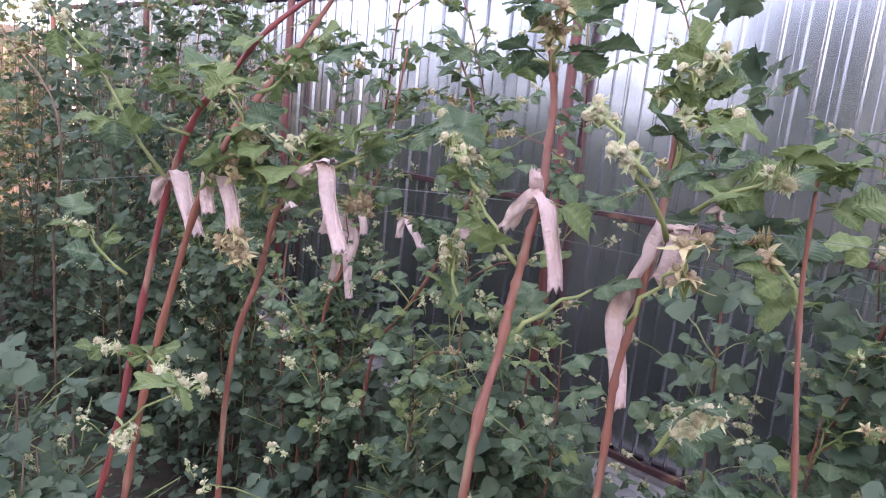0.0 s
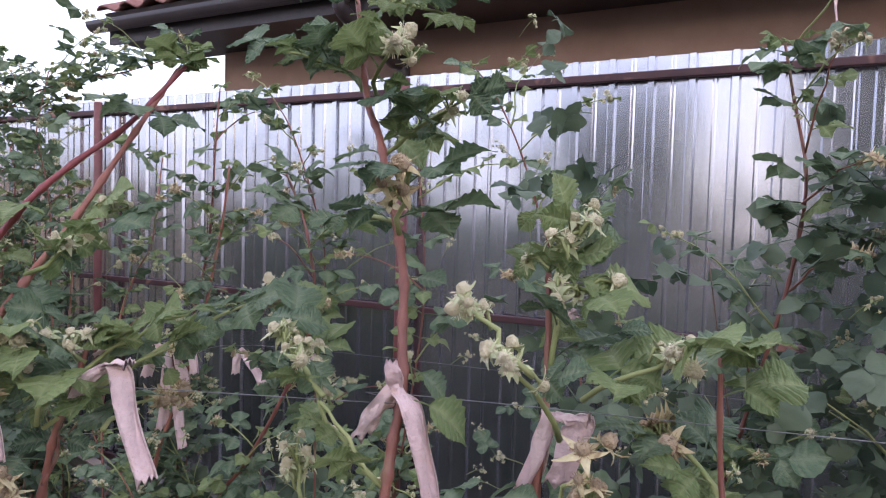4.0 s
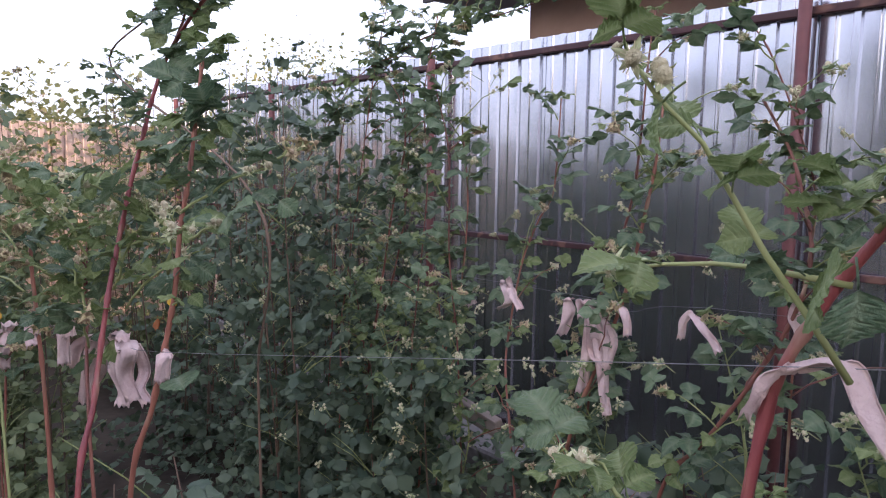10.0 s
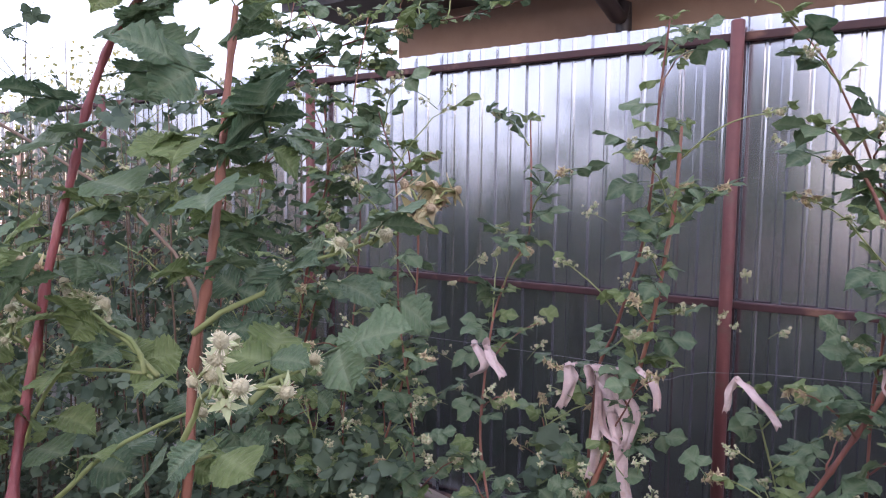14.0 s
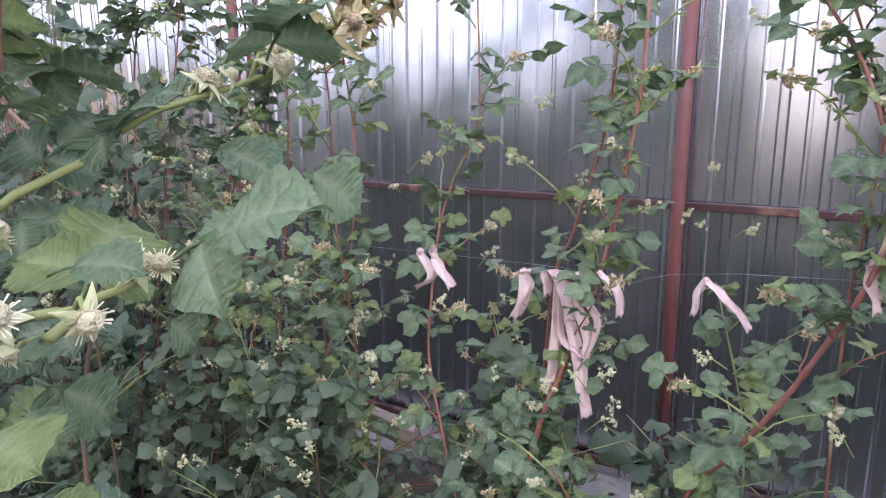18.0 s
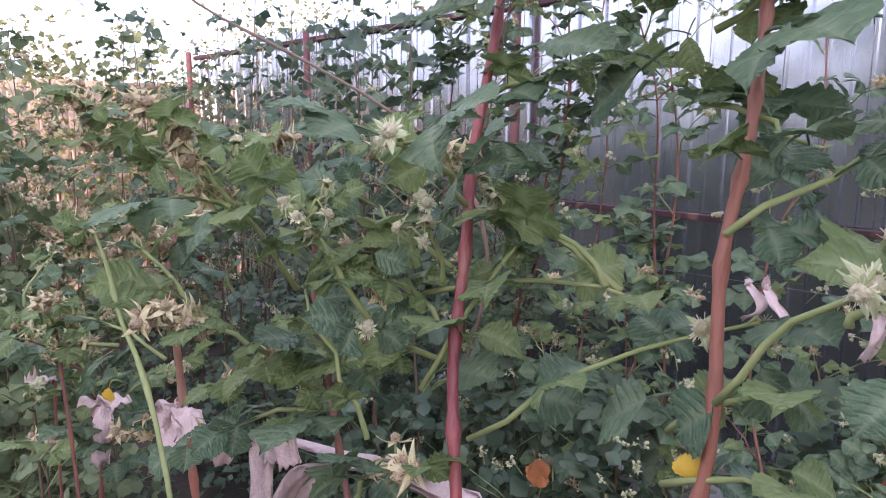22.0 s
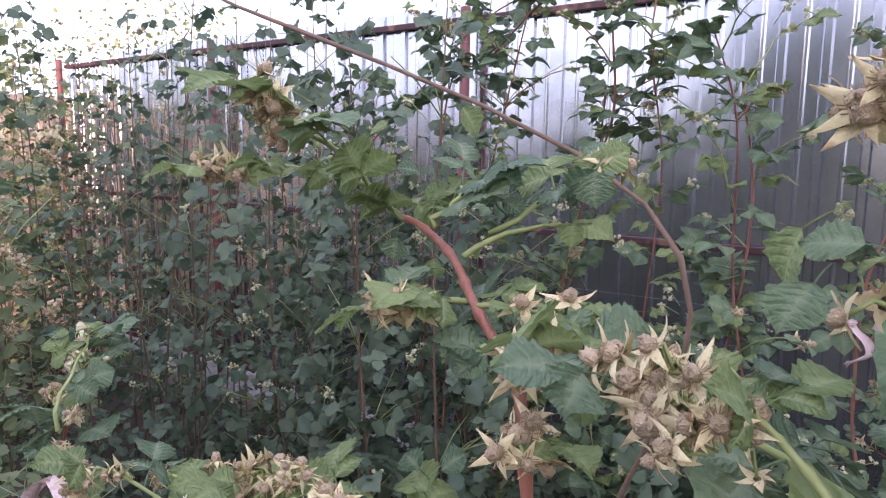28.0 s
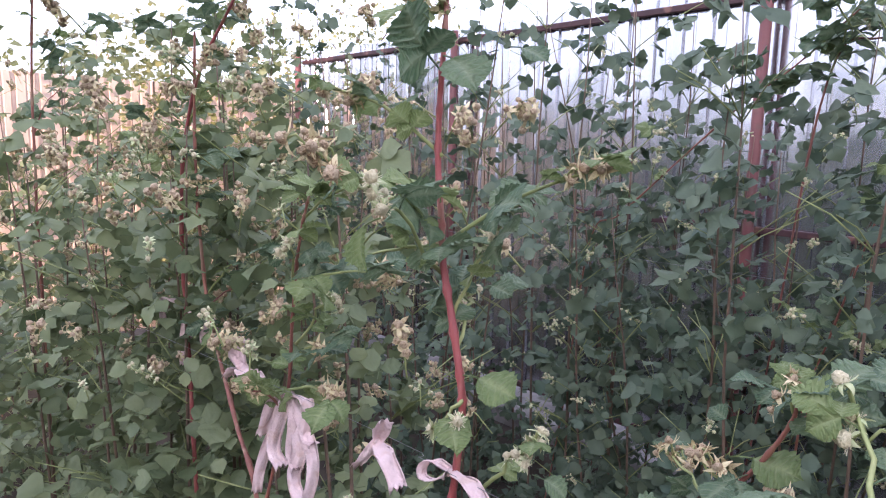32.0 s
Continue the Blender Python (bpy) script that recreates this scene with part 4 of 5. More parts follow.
raspberry(6, [(0.049, -2.062, 1.043), (0.024, -2.042, 1.118), (0.001, -2.023, 1.180), (-0.008, -2.006, 1.238), (-0.018, -1.991, 1.287), (-0.021, -1.972, 1.349), (-0.023, -1.958, 1.397), (-0.006, -1.941, 1.453), (0.075, -1.930, 1.505), (0.154, -1.900, 1.562), (0.187, -1.870, 1.613)], 0.0042, 2, 22, (0.08, 0.17), from_z=1.2, bare=0.5, label="upright crimson raspberry cane with side shoots",
          heads=7, extra=[((-0.052, -1.990, 1.206), (0.069, -1.970, 1.224), 3, 0, False), ((-0.040, -1.970, 1.314), (0.029, -1.940, 1.334), 5, 0, False), ((0.060, -1.970, 1.226), (-0.019, -1.975, 1.265), 1, 10, False), ((-0.043, -1.980, 1.277), (-0.020, -2.000, 1.286), 0, 5, True), ((-0.038, -2.010, 1.156), (0.019, -1.990, 1.248), 3, 0, False), ((0.060, -1.970, 1.224), (-0.019, -1.975, 1.264), 2, 6, False), ((-0.044, -1.990, 1.208), (-0.042, -2.000, 1.264), 1, 7, False), ((0.000, -2.010, 1.137), (0.121, -1.960, 1.220), 3, 3, False), ((-0.037, -2.000, 1.171), (-0.180, -2.020, 1.158), 3, 0, False), ((-0.040, -1.990, 1.223), (-0.111, -2.010, 1.264), 3, 0, False), ((-0.035, -2.000, 1.193), (-0.075, -2.020, 1.228), 4, 3, True), ((-0.035, -1.980, 1.291), (-0.094, -2.000, 1.291), 4, 3, True)],
          solo=[((0.039, -1.950, 1.340), (0.75, 0.61, -0.26), 0.51), ((0.038, -1.960, 1.334), (-0.42, -0.47, -0.77), 0.35), ((0.015, -1.990, 1.245), (0.15, 0.42, -0.90), 0.37), ((-0.019, -1.980, 1.277), (-0.42, -0.83, -0.36), 0.37), ((0.126, -1.970, 1.215), (0.44, 0.00, -0.90), 0.67), ((0.135, -1.980, 1.210), (0.67, 0.51, -0.54), 0.61), ((-0.019, -1.970, 1.365), (-0.99, 0.00, 0.16), 0.95), ((-0.002, -1.960, 1.395), (0.94, 0.28, 0.21), 0.56), ((0.005, -1.950, 1.445), (0.95, 0.00, -0.31), 0.95), ((-0.133, -2.020, 1.168), (-0.96, -0.05, -0.28), 1.10), ((-0.093, -2.010, 1.262), (-0.35, -0.39, 0.85), 0.40), ((-0.037, -2.000, 1.164), (0.93, 0.00, 0.36), 0.84), ((-0.088, -2.000, 1.273), (0.74, 0.00, 0.67), 0.70), ((-0.025, -1.990, 1.186), (0.94, 0.00, 0.33), 0.78), ((-0.031, -1.970, 1.360), (-0.95, -0.11, 0.28), 1.10), ((-0.029, -1.970, 1.376), (-0.74, -0.16, 0.65), 0.89), ((-0.001, -1.980, 1.338), (0.98, 0.00, 0.19), 1.10), ((-0.064, -2.000, 1.166), (-0.95, -0.16, -0.27), 1.10), ((-0.100, -2.020, 1.060), (-0.91, -0.11, -0.40), 1.10), ((-0.058, -2.015, 1.092), (0.97, -0.07, -0.22), 0.99)], bark=CANE_RED, **NEAR)
raspberry(7, [(0.105, -2.016, 1.045), (0.117, -2.003, 1.120), (0.123, -1.994, 1.175), (0.117, -1.983, 1.246), (0.120, -1.974, 1.295), (0.120, -1.967, 1.339), (0.117, -1.958, 1.393), (0.116, -1.950, 1.442)], 0.0042, 0, 9, (0.08, 0.15), from_z=1.2, bare=0.4, label="upright orange-red raspberry cane",
          heads=7, extra=[((0.121, -1.985, 1.260), (0.189, -1.918, 1.311), 3, 6, False), ((0.186, -1.920, 1.309), (0.208, -1.877, 1.334), 0, 8, True), ((0.124, -2.000, 1.196), (0.192, -2.022, 1.265), 0, 6, False), ((0.170, -2.010, 1.239), (0.209, -2.012, 1.253), 0, 5, False), ((0.180, -2.000, 1.238), (0.194, -1.968, 1.253), 2, 3, False), ((0.101, -1.960, 1.343), (0.142, -1.950, 1.368), 5, 0, False), ((0.084, -1.950, 1.368), (0.074, -1.970, 1.367), 4, 0, False), ((0.099, -1.985, 1.168), (0.144, -1.990, 1.201), 2, 0, False), ((0.098, -1.990, 1.146), (0.154, -2.000, 1.171), 2, 0, False), ((0.091, -1.960, 1.314), (0.142, -1.970, 1.296), 2, 0, False)],
          solo=[((0.150, -1.918, 1.285), (0.97, 0.23, -0.08), 0.75), ((0.191, -1.910, 1.282), (0.83, 0.24, -0.50), 0.65), ((0.201, -2.030, 1.236), (-0.34, -0.84, -0.42), 0.55), ((0.174, -2.020, 1.217), (0.99, 0.00, 0.12), 0.70), ((0.185, -2.000, 1.256), (0.91, 0.29, 0.30), 0.54), ((0.200, -1.980, 1.244), (0.54, 0.46, -0.70), 0.35), ((0.133, -1.950, 1.364), (0.92, 0.26, -0.28), 0.61), ((0.092, -1.970, 1.348), (-0.15, -0.31, -0.94), 0.50), ((0.134, -1.990, 1.201), (-0.71, -0.19, -0.68), 0.78), ((0.140, -1.990, 1.208), (0.90, 0.00, -0.44), 0.50), ((0.144, -1.990, 1.171), (0.98, 0.00, 0.18), 0.56), ((0.080, -1.950, 1.344), (-0.93, -0.30, 0.23), 0.49), ((0.134, -2.000, 1.150), (1.00, 0.00, 0.05), 0.40), ((0.074, -1.950, 1.341), (-0.80, -0.12, -0.59), 1.10), ((0.087, -1.950, 1.388), (0.99, 0.00, 0.10), 0.96), ((0.073, -1.940, 1.423), (-0.88, 0.00, 0.47), 0.59), ((0.104, -1.980, 1.188), (-0.90, -0.15, -0.41), 0.99), ((0.102, -1.990, 1.074), (0.99, -0.15, 0.08), 1.00)], **NEAR)
raspberry(8, [(-0.089, -2.030, 1.095), (-0.106, -2.025, 1.131), (-0.123, -2.018, 1.160), (-0.147, -2.010, 1.191), (-0.159, -2.000, 1.232)], 0.0030, 3, 7, (0.06, 0.12), from_z=1.0, dry=0.7, heads=6, label="short raspberry cane with dry fruit clusters",
          extra=[((-0.124, -2.030, 1.202), (-0.142, -2.100, 1.295), 4, 10, True), ((-0.144, -2.090, 1.286), (-0.177, -2.107, 1.318), 0, 8, True), ((-0.140, -2.070, 1.256), (-0.165, -2.086, 1.259), 1, 5, True), ((-0.053, -2.030, 1.198), (-0.120, -2.080, 1.285), 6, 4, False), ((-0.084, -2.050, 1.253), (-0.073, -2.050, 1.265), 1, 8, False), ((-0.139, -2.050, 1.162), (-0.147, -2.117, 1.196), 3, 18, True), ((-0.147, -2.090, 1.189), (-0.234, -2.095, 1.229), 4, 16, True), ((-0.281, -2.060, 1.126), (-0.422, -2.097, 1.137), 4, 16, True), ((-0.366, -2.070, 1.117), (-0.423, -2.090, 1.104), 1, 8, True), ((-0.122, -2.020, 1.161), (-0.180, -2.050, 1.135), 4, 5, True), ((-0.050, -2.040, 1.133), (-0.098, -2.050, 1.210), 3, 0, False), ((-0.103, -2.030, 1.130), (-0.217, -2.060, 1.080), 4, 6, True)],
          solo=[((-0.059, -2.030, 1.202), (0.38, 0.00, -0.92), 0.69), ((-0.182, -2.090, 1.286), (-0.78, -0.13, -0.61), 0.58), ((-0.103, -2.070, 1.274), (0.95, 0.00, 0.32), 0.35), ((-0.163, -2.060, 1.216), (0.05, -0.52, -0.85), 0.35), ((-0.139, -2.040, 1.169), (0.59, -0.31, -0.74), 0.50), ((-0.098, -2.030, 1.167), (0.99, 0.00, -0.12), 0.35), ((-0.177, -2.080, 1.215), (-1.00, 0.00, -0.06), 0.55), ((-0.278, -2.080, 1.141), (-0.84, -0.23, -0.50), 0.67), ((-0.355, -2.090, 1.121), (-0.59, -0.18, -0.79), 0.86), ((-0.109, -2.040, 1.151), (0.49, -0.34, -0.80), 0.45), ((-0.106, -2.050, 1.249), (-0.67, -0.42, -0.61), 0.37), ((-0.309, -2.090, 1.318), (0.86, 0.00, -0.52), 0.35), ((-0.253, -2.080, 1.299), (-0.16, -0.53, -0.84), 0.35), ((-0.436, -2.090, 1.105), (-0.89, -0.24, -0.38), 0.63), ((-0.067, -2.030, 1.234), (0.96, 0.28, -0.06), 0.56), ((-0.154, -2.050, 1.129), (-0.46, -0.79, -0.39), 0.39)], **NEAR)
raspberry(9, [(-0.490, -2.060, 0.900), (-0.476, -2.056, 1.015), (-0.475, -2.055, 1.050)], 0.0030, 4, 7, (0.06, 0.12), from_z=0.95, dry=0.8, heads=6, label="raspberry cane with tan dried fruit heads",
          extra=[((-0.676, -2.070, 0.892), (-0.580, -2.090, 0.960), 2, 9, True), ((-0.630, -2.080, 0.986), (-0.577, -2.090, 1.028), 2, 7, False), ((-0.658, -2.080, 1.096), (-0.699, -2.030, 1.151), 3, 4, False), ((-0.664, -2.080, 1.012), (-0.637, -2.070, 1.069), 3, 6, True)], **NEAR)
raspberry(10, [(-0.290, -2.045, 1.072), (-0.298, -2.047, 1.175), (-0.308, -2.039, 1.200), (-0.324, -2.030, 1.211), (-0.343, -2.020, 1.225), (-0.366, -2.006, 1.244), (-0.393, -1.998, 1.258), (-0.411, -1.996, 1.262)], 0.0040, 0, 3, (0.06, 0.12), from_z=1.12, dry=0.8, heads=6, label="arching raspberry cane with a leafy tip",
          extra=[((-0.411, -1.996, 1.262), (-0.457, -2.066, 1.329), 5, 15, True), ((-0.427, -2.000, 1.277), (-0.537, -2.030, 1.287), 4, 12, True), ((-0.448, -2.040, 1.314), (-0.446, -2.050, 1.309), 1, 9, True), ((-0.362, -2.005, 1.245), (-0.325, -1.970, 1.262), 2, 0, False), ((-0.352, -1.990, 1.256), (-0.312, -1.933, 1.290), 4, 13, True), ((-0.343, -2.020, 1.225), (-0.384, -2.050, 1.224), 4, 9, True), ((-0.308, -2.040, 1.201), (-0.277, -2.070, 1.219), 2, 18, True), ((-0.299, -2.047, 1.178), (-0.284, -2.080, 1.186), 1, 10, True), ((-0.343, -2.020, 1.224), (-0.294, -2.020, 1.224), 3, 4, True), ((-0.388, -1.998, 1.258), (-0.374, -1.980, 1.280), 4, 0, False)],
          solo=[((-0.411, -1.996, 1.257), (-0.03, -0.16, -0.99), 0.38), ((-0.384, -2.000, 1.247), (0.19, 0.00, -0.98), 0.35), ((-0.330, -1.975, 1.261), (0.98, 0.18, -0.10), 0.42), ((-0.417, -2.020, 1.301), (0.44, 0.38, 0.81), 0.40), ((-0.394, -1.990, 1.286), (-0.61, -0.76, 0.23), 0.35), ((-0.442, -2.030, 1.288), (-0.65, 0.00, -0.76), 0.35), ((-0.363, -2.030, 1.222), (-0.69, -0.51, -0.52), 0.35), ((-0.317, -2.030, 1.203), (-0.96, 0.00, -0.27), 0.51), ((-0.339, -2.060, 1.150), (-0.88, 0.00, 0.47), 0.36), ((-0.336, -2.060, 1.151), (0.60, 0.00, 0.80), 0.39), ((-0.303, -2.000, 1.215), (1.00, 0.00, 0.01), 0.35), ((-0.288, -2.040, 1.191), (0.95, 0.00, 0.30), 0.49), ((-0.436, -2.000, 1.291), (-0.62, -0.75, -0.25), 0.41), ((-0.359, -1.980, 1.275), (0.98, 0.00, -0.19), 0.39)], **NEAR)
raspberry(11, [(-0.943, -2.090, 0.995), (-0.937, -2.090, 1.031), (-0.932, -2.090, 1.079), (-0.936, -2.090, 1.106), (-0.947, -2.090, 1.149), (-0.958, -2.090, 1.188), (-0.961, -2.090, 1.219), (-0.966, -2.090, 1.259), (-0.966, -2.090, 1.298), (-0.963, -2.090, 1.336), (-0.960, -2.090, 1.381)], 0.0042, 2, 4, (0.06, 0.12), from_z=1.05, label="bright red raspberry cane tied low",
          heads=8, extra=[((-0.961, -2.090, 1.177), (-0.912, -2.190, 1.247), 3, 5, False), ((-0.915, -2.180, 1.239), (-0.933, -2.220, 1.272), 0, 8, True), ((-0.965, -2.090, 1.197), (-0.984, -2.130, 1.193), 2, 0, False), ((-0.952, -2.090, 1.203), (-0.858, -2.050, 1.259), 5, 9, True), ((-0.950, -2.090, 1.140), (-0.925, -2.060, 1.221), 4, 6, False), ((-0.929, -2.090, 1.090), (-0.938, -2.110, 1.064), 1, 5, False), ((-0.924, -2.070, 1.014), (-0.886, -2.060, 1.064), 2, 9, False), ((-0.963, -2.090, 1.365), (-0.980, -2.110, 1.364), 1, 8, True)],
          solo=[((-0.965, -2.090, 1.336), (0.95, -0.14, -0.29), 0.95), ((-0.965, -2.090, 1.332), (-0.48, -0.59, -0.65), 0.52), ((-0.936, -2.090, 1.106), (0.95, 0.31, 0.03), 0.95), ((-0.925, -2.170, 1.227), (-0.89, -0.13, -0.44), 0.95), ((-0.967, -2.110, 1.203), (0.83, -0.28, -0.49), 0.54), ((-0.899, -2.090, 1.336), (0.95, 0.27, -0.14), 0.57), ((-0.888, -2.060, 1.038), (0.95, 0.29, -0.15), 0.54)], bark=CANE_RED, **NEAR)
raspberry(12, [(-1.318, -2.060, 0.822), (-1.280, -2.060, 0.917), (-1.252, -2.060, 1.003), (-1.243, -2.060, 1.078), (-1.209, -2.070, 1.167), (-1.169, -2.080, 1.224)], 0.0032, 4, 7, (0.07, 0.13), from_z=0.95, dry=0.6, label="thin orange raspberry cane among leaves",
          extra=[((-1.233, -2.060, 1.119), (-1.074, -2.050, 1.153), 3, 8, True), ((-1.230, -2.060, 1.055), (-1.146, -2.070, 1.122), 3, 6, False), ((-1.252, -2.060, 0.996), (-1.133, -2.070, 1.024), 2, 7, True)], **NEAR)
raspberry(13, [(-1.630, -2.030, 0.869), (-1.638, -2.030, 0.987), (-1.648, -2.030, 1.095), (-1.635, -2.030, 1.236), (-1.567, -2.030, 1.358), (-1.440, -2.030, 1.450)], 0.0046, 5, 10, (0.08, 0.16), from_z=0.95, dry=0.6, label="dark red raspberry cane in a leafy clump", bark=CANE_RED, **NEAR)
raspberry(14, [(-1.419, -2.050, 0.901), (-1.545, -2.030, 1.015), (-1.574, -2.030, 1.129), (-1.585, -2.030, 1.270), (-1.574, -2.030, 1.421)], 0.0040, 5, 10, (0.08, 0.16), from_z=0.95, dry=0.5, label="tall raspberry cane in a leafy clump", **NEAR)
raspberry(15, [(-2.32, -2.1, 1.213), (-2.306, -2.1, 1.37), (-2.244, -2.1, 1.558), (-2.177, -2.1, 1.634)], 0.0042, 6, 12, (0.08, 0.16), from_z=0.95, label="tall raspberry cane at the row's end", **NEAR)

raspberry(20, [(-0.162, -2.130, 1.201), (-0.173, -2.130, 1.221), (-0.183, -2.130, 1.232), (-0.191, -2.130, 1.239)], 0.0020, 0, 0, from_z=1.1, label="green raspberry shoot with a dried fruit cluster", bark=SHOOT, scale=0.62,
          extra=[((-0.191, -2.130, 1.239), (-0.209, -2.135, 1.248), 0, 8, True), ((-0.196, -2.130, 1.240), (-0.199, -2.140, 1.239), 0, 7, True), ((-0.196, -2.130, 1.233), (-0.203, -2.140, 1.228), 0, 6, True)], solo=[((-0.180, -2.130, 1.233), (0.47, 0.86, 0.18), 0.35), ((-0.192, -2.130, 1.244), (0.44, 0.83, 0.34), 0.35), ((-0.177, -2.140, 1.278), (-0.34, -0.68, -0.65), 0.35), ((-0.165, -2.140, 1.281), (-0.98, 0.00, 0.19), 0.35)], **NEAR)

raspberry(21, [(-0.420, -1.620, 0.900), (-0.400, -1.630, 1.250), (-1.150, -1.660, 1.569), (-0.845, -1.660, 1.665), (-0.598, -1.660, 1.724), (-0.364, -1.660, 1.741), (-0.145, -1.660, 1.745), (0.054, -1.660, 1.746), (0.233, -1.660, 1.731)], 0.0034, 4, 44, (0.05, 0.11), from_z=1.45, dry=0.3, heads=5, label="thin raspberry cane arching over the row", bark=STEM, pool=LEAVES_NEAR, thin=0.68, scale=0.8, group="canes of the first row")

# ---- second row ----
FAR = dict(pool=LEAVES_FAR, group="canes of the second row", scale=0.98, heads=7, reach=(0.08, 0.22), thin=0.5)
raspberry(41, [(-0.046, -1.080, 0.625), (-0.018, -1.070, 0.766), (0.018, -1.054, 0.879), (0.062, -1.033, 1.025), (0.081, -1.019, 1.126), (0.094, -1.004, 1.232), (0.103, -0.990, 1.327), (0.104, -0.972, 1.454)], 0.0085, 10, 27, from_z=0.6, label="thick orange-brown raspberry cane bound with rags", **FAR)
raspberry(42, [(-0.190, -1.090, 0.690), (-0.242, -1.055, 0.832), (-0.254, -1.024, 0.952), (-0.256, -1.002, 1.034), (-0.251, -0.983, 1.106), (-0.227, -0.962, 1.189), (-0.200, -0.945, 1.251), (-0.212, -0.916, 1.363), (-0.233, -0.883, 1.487)], 0.005, 9, 23, from_z=0.6, label="bent raspberry cane before the metal fence", **FAR)
raspberry(43, [(0.295, -1.108, 0.815), (0.347, -1.100, 0.901), (0.383, -1.093, 0.971), (0.423, -1.085, 1.055), (0.442, -1.078, 1.124), (0.446, -1.072, 1.184), (0.429, -1.064, 1.255), (0.394, -1.055, 1.349), (0.340, -1.046, 1.437)], 0.0075, 9, 23, from_z=0.7, label="curved raspberry cane with a rag at its bend", **FAR)
raspberry(44, [(-0.541, -1.020, 0.700), (-0.477, -1.015, 0.884), (-0.446, -1.012, 1.017), (-0.433, -1.007, 1.228), (-0.465, -1.002, 1.428)], 0.0055, 9, 23, from_z=0.5, label="raspberry cane before the metal fence", **FAR)
raspberry(45, [(-0.893, -0.956, 0.767), (-0.803, -0.958, 1), (-0.753, -0.959, 1.181), (-0.733, -0.959, 1.411)], 0.006, 12, 40, from_z=0.5, label="leafy raspberry cane before a fence post", **FAR)
raspberry(46, [(0.002, -0.985, 1.087), (0.044, -0.983, 1.239), (0.059, -0.982, 1.358), (0.067, -0.980, 1.513), (0.079, -0.980, 1.638)], 0.0055, 8, 17, from_z=0.8, label="slender raspberry cane before the metal fence", **FAR)
raspberry(47, [(0.419, -1.020, 1.112), (0.428, -1.020, 1.265), (0.395, -1.020, 1.379), (0.331, -1.020, 1.528), (0.267, -1.020, 1.610)], 0.004, 8, 17, from_z=0.8, label="slender raspberry cane before the metal fence", **FAR)
raspberry(48, [(0.952, -1.000, 1.171), (0.930, -1.000, 1.259), (0.892, -1.000, 1.365), (0.853, -1.000, 1.473), (0.803, -1.000, 1.572), (0.755, -1.000, 1.633)], 0.004, 8, 20, from_z=0.8, label="slender raspberry cane before the metal fence", **FAR)
raspberry(49, [(1.219, -1.137, 0.906), (1.243, -1.131, 1.010), (1.264, -1.125, 1.103), (1.290, -1.118, 1.209), (1.309, -1.112, 1.303), (1.319, -1.105, 1.417), (1.298, -1.100, 1.530), (1.284, -1.100, 1.604)], 0.006, 13, 44, from_z=0.7, label="leafy raspberry cane leaning at the fence", **FAR)
raspberry(50, [(-0.843, -1.007, 0.808), (-0.793, -1.008, 1.01), (-0.743, -1.009, 1.221), (-0.694, -1.009, 1.371), (-0.703, -1.009, 1.531)], 0.006, 10, 30, from_z=0.6, label="raspberry cane with hanging leaves", **FAR)
raspberry(51, [(-0.424, -1.062, 0.964), (-0.445, -1.061, 1.103), (-0.456, -1.057, 1.353), (-0.505, -1.058, 1.512)], 0.0045, 9, 23, from_z=0.8, label="slender raspberry cane with a knotted rag", **FAR)
raspberry(52, [(-1.62, -0.909, 1.114), (-1.348, -0.922, 1.355), (-1.215, -0.935, 1.447), (-1.043, -0.95, 1.581), (-0.842, -0.958, 1.639), (-0.593, -0.959, 1.612)], 0.004, 8, 27, from_z=1.1, label="dark arching raspberry cane over the fence line", **FAR)
raspberry(53, [(0.651, -1.052, 0.912), (0.699, -1.069, 1.213), (0.66, -1.05, 1.513)], 0.004, 8, 20, from_z=0.8, label="slender raspberry cane before the metal fence", **FAR)


raspberry(54, [(-1.043, -0.92, 1.501), (-0.842, -0.928, 1.649), (-0.593, -0.929, 1.702), (-0.343, -0.929, 1.712), (-0.032, -0.943, 1.747)], 0.004, 14, 44, from_z=1.4, label="raspberry vine trailing along the fence top", **FAR)
raspberry(55, [(-1.094, -0.944, 0.895), (-0.993, -0.951, 1.303), (-0.913, -0.956, 1.607), (-0.872, -0.937, 1.808)], 0.004, 10, 34, from_z=0.8, label="tall leafy raspberry cane by a fence post", **FAR)
raspberry(56, [(-0.613, -1.031, 0.912), (-0.594, -1.009, 1.263), (-0.634, -0.989, 1.512), (-0.613, -0.96, 1.731)], 0.004, 10, 30, from_z=0.8, label="tall leafy raspberry cane by a fence post", **FAR)
rng = random.Random(61)
for k in range(13):
    x, y = -0.85 + k * 0.165 + rng.uniform(-0.04, 0.04), rng.uniform(-1.25, -0.85)
    h = rng.uniform(0.78, 1.0)
    raspberry(101 + k, [(x, y, 0.5), (x + rng.uniform(-0.05, 0.05), y, 0.5 * (0.5 + h)), (x + rng.uniform(-0.08, 0.08), y - 0.03, h)], 0.004, 7, 16, from_z=0.45, bark=SHOOT if k % 2 else None, label="low leafy raspberry shoot along the fence", **FAR)


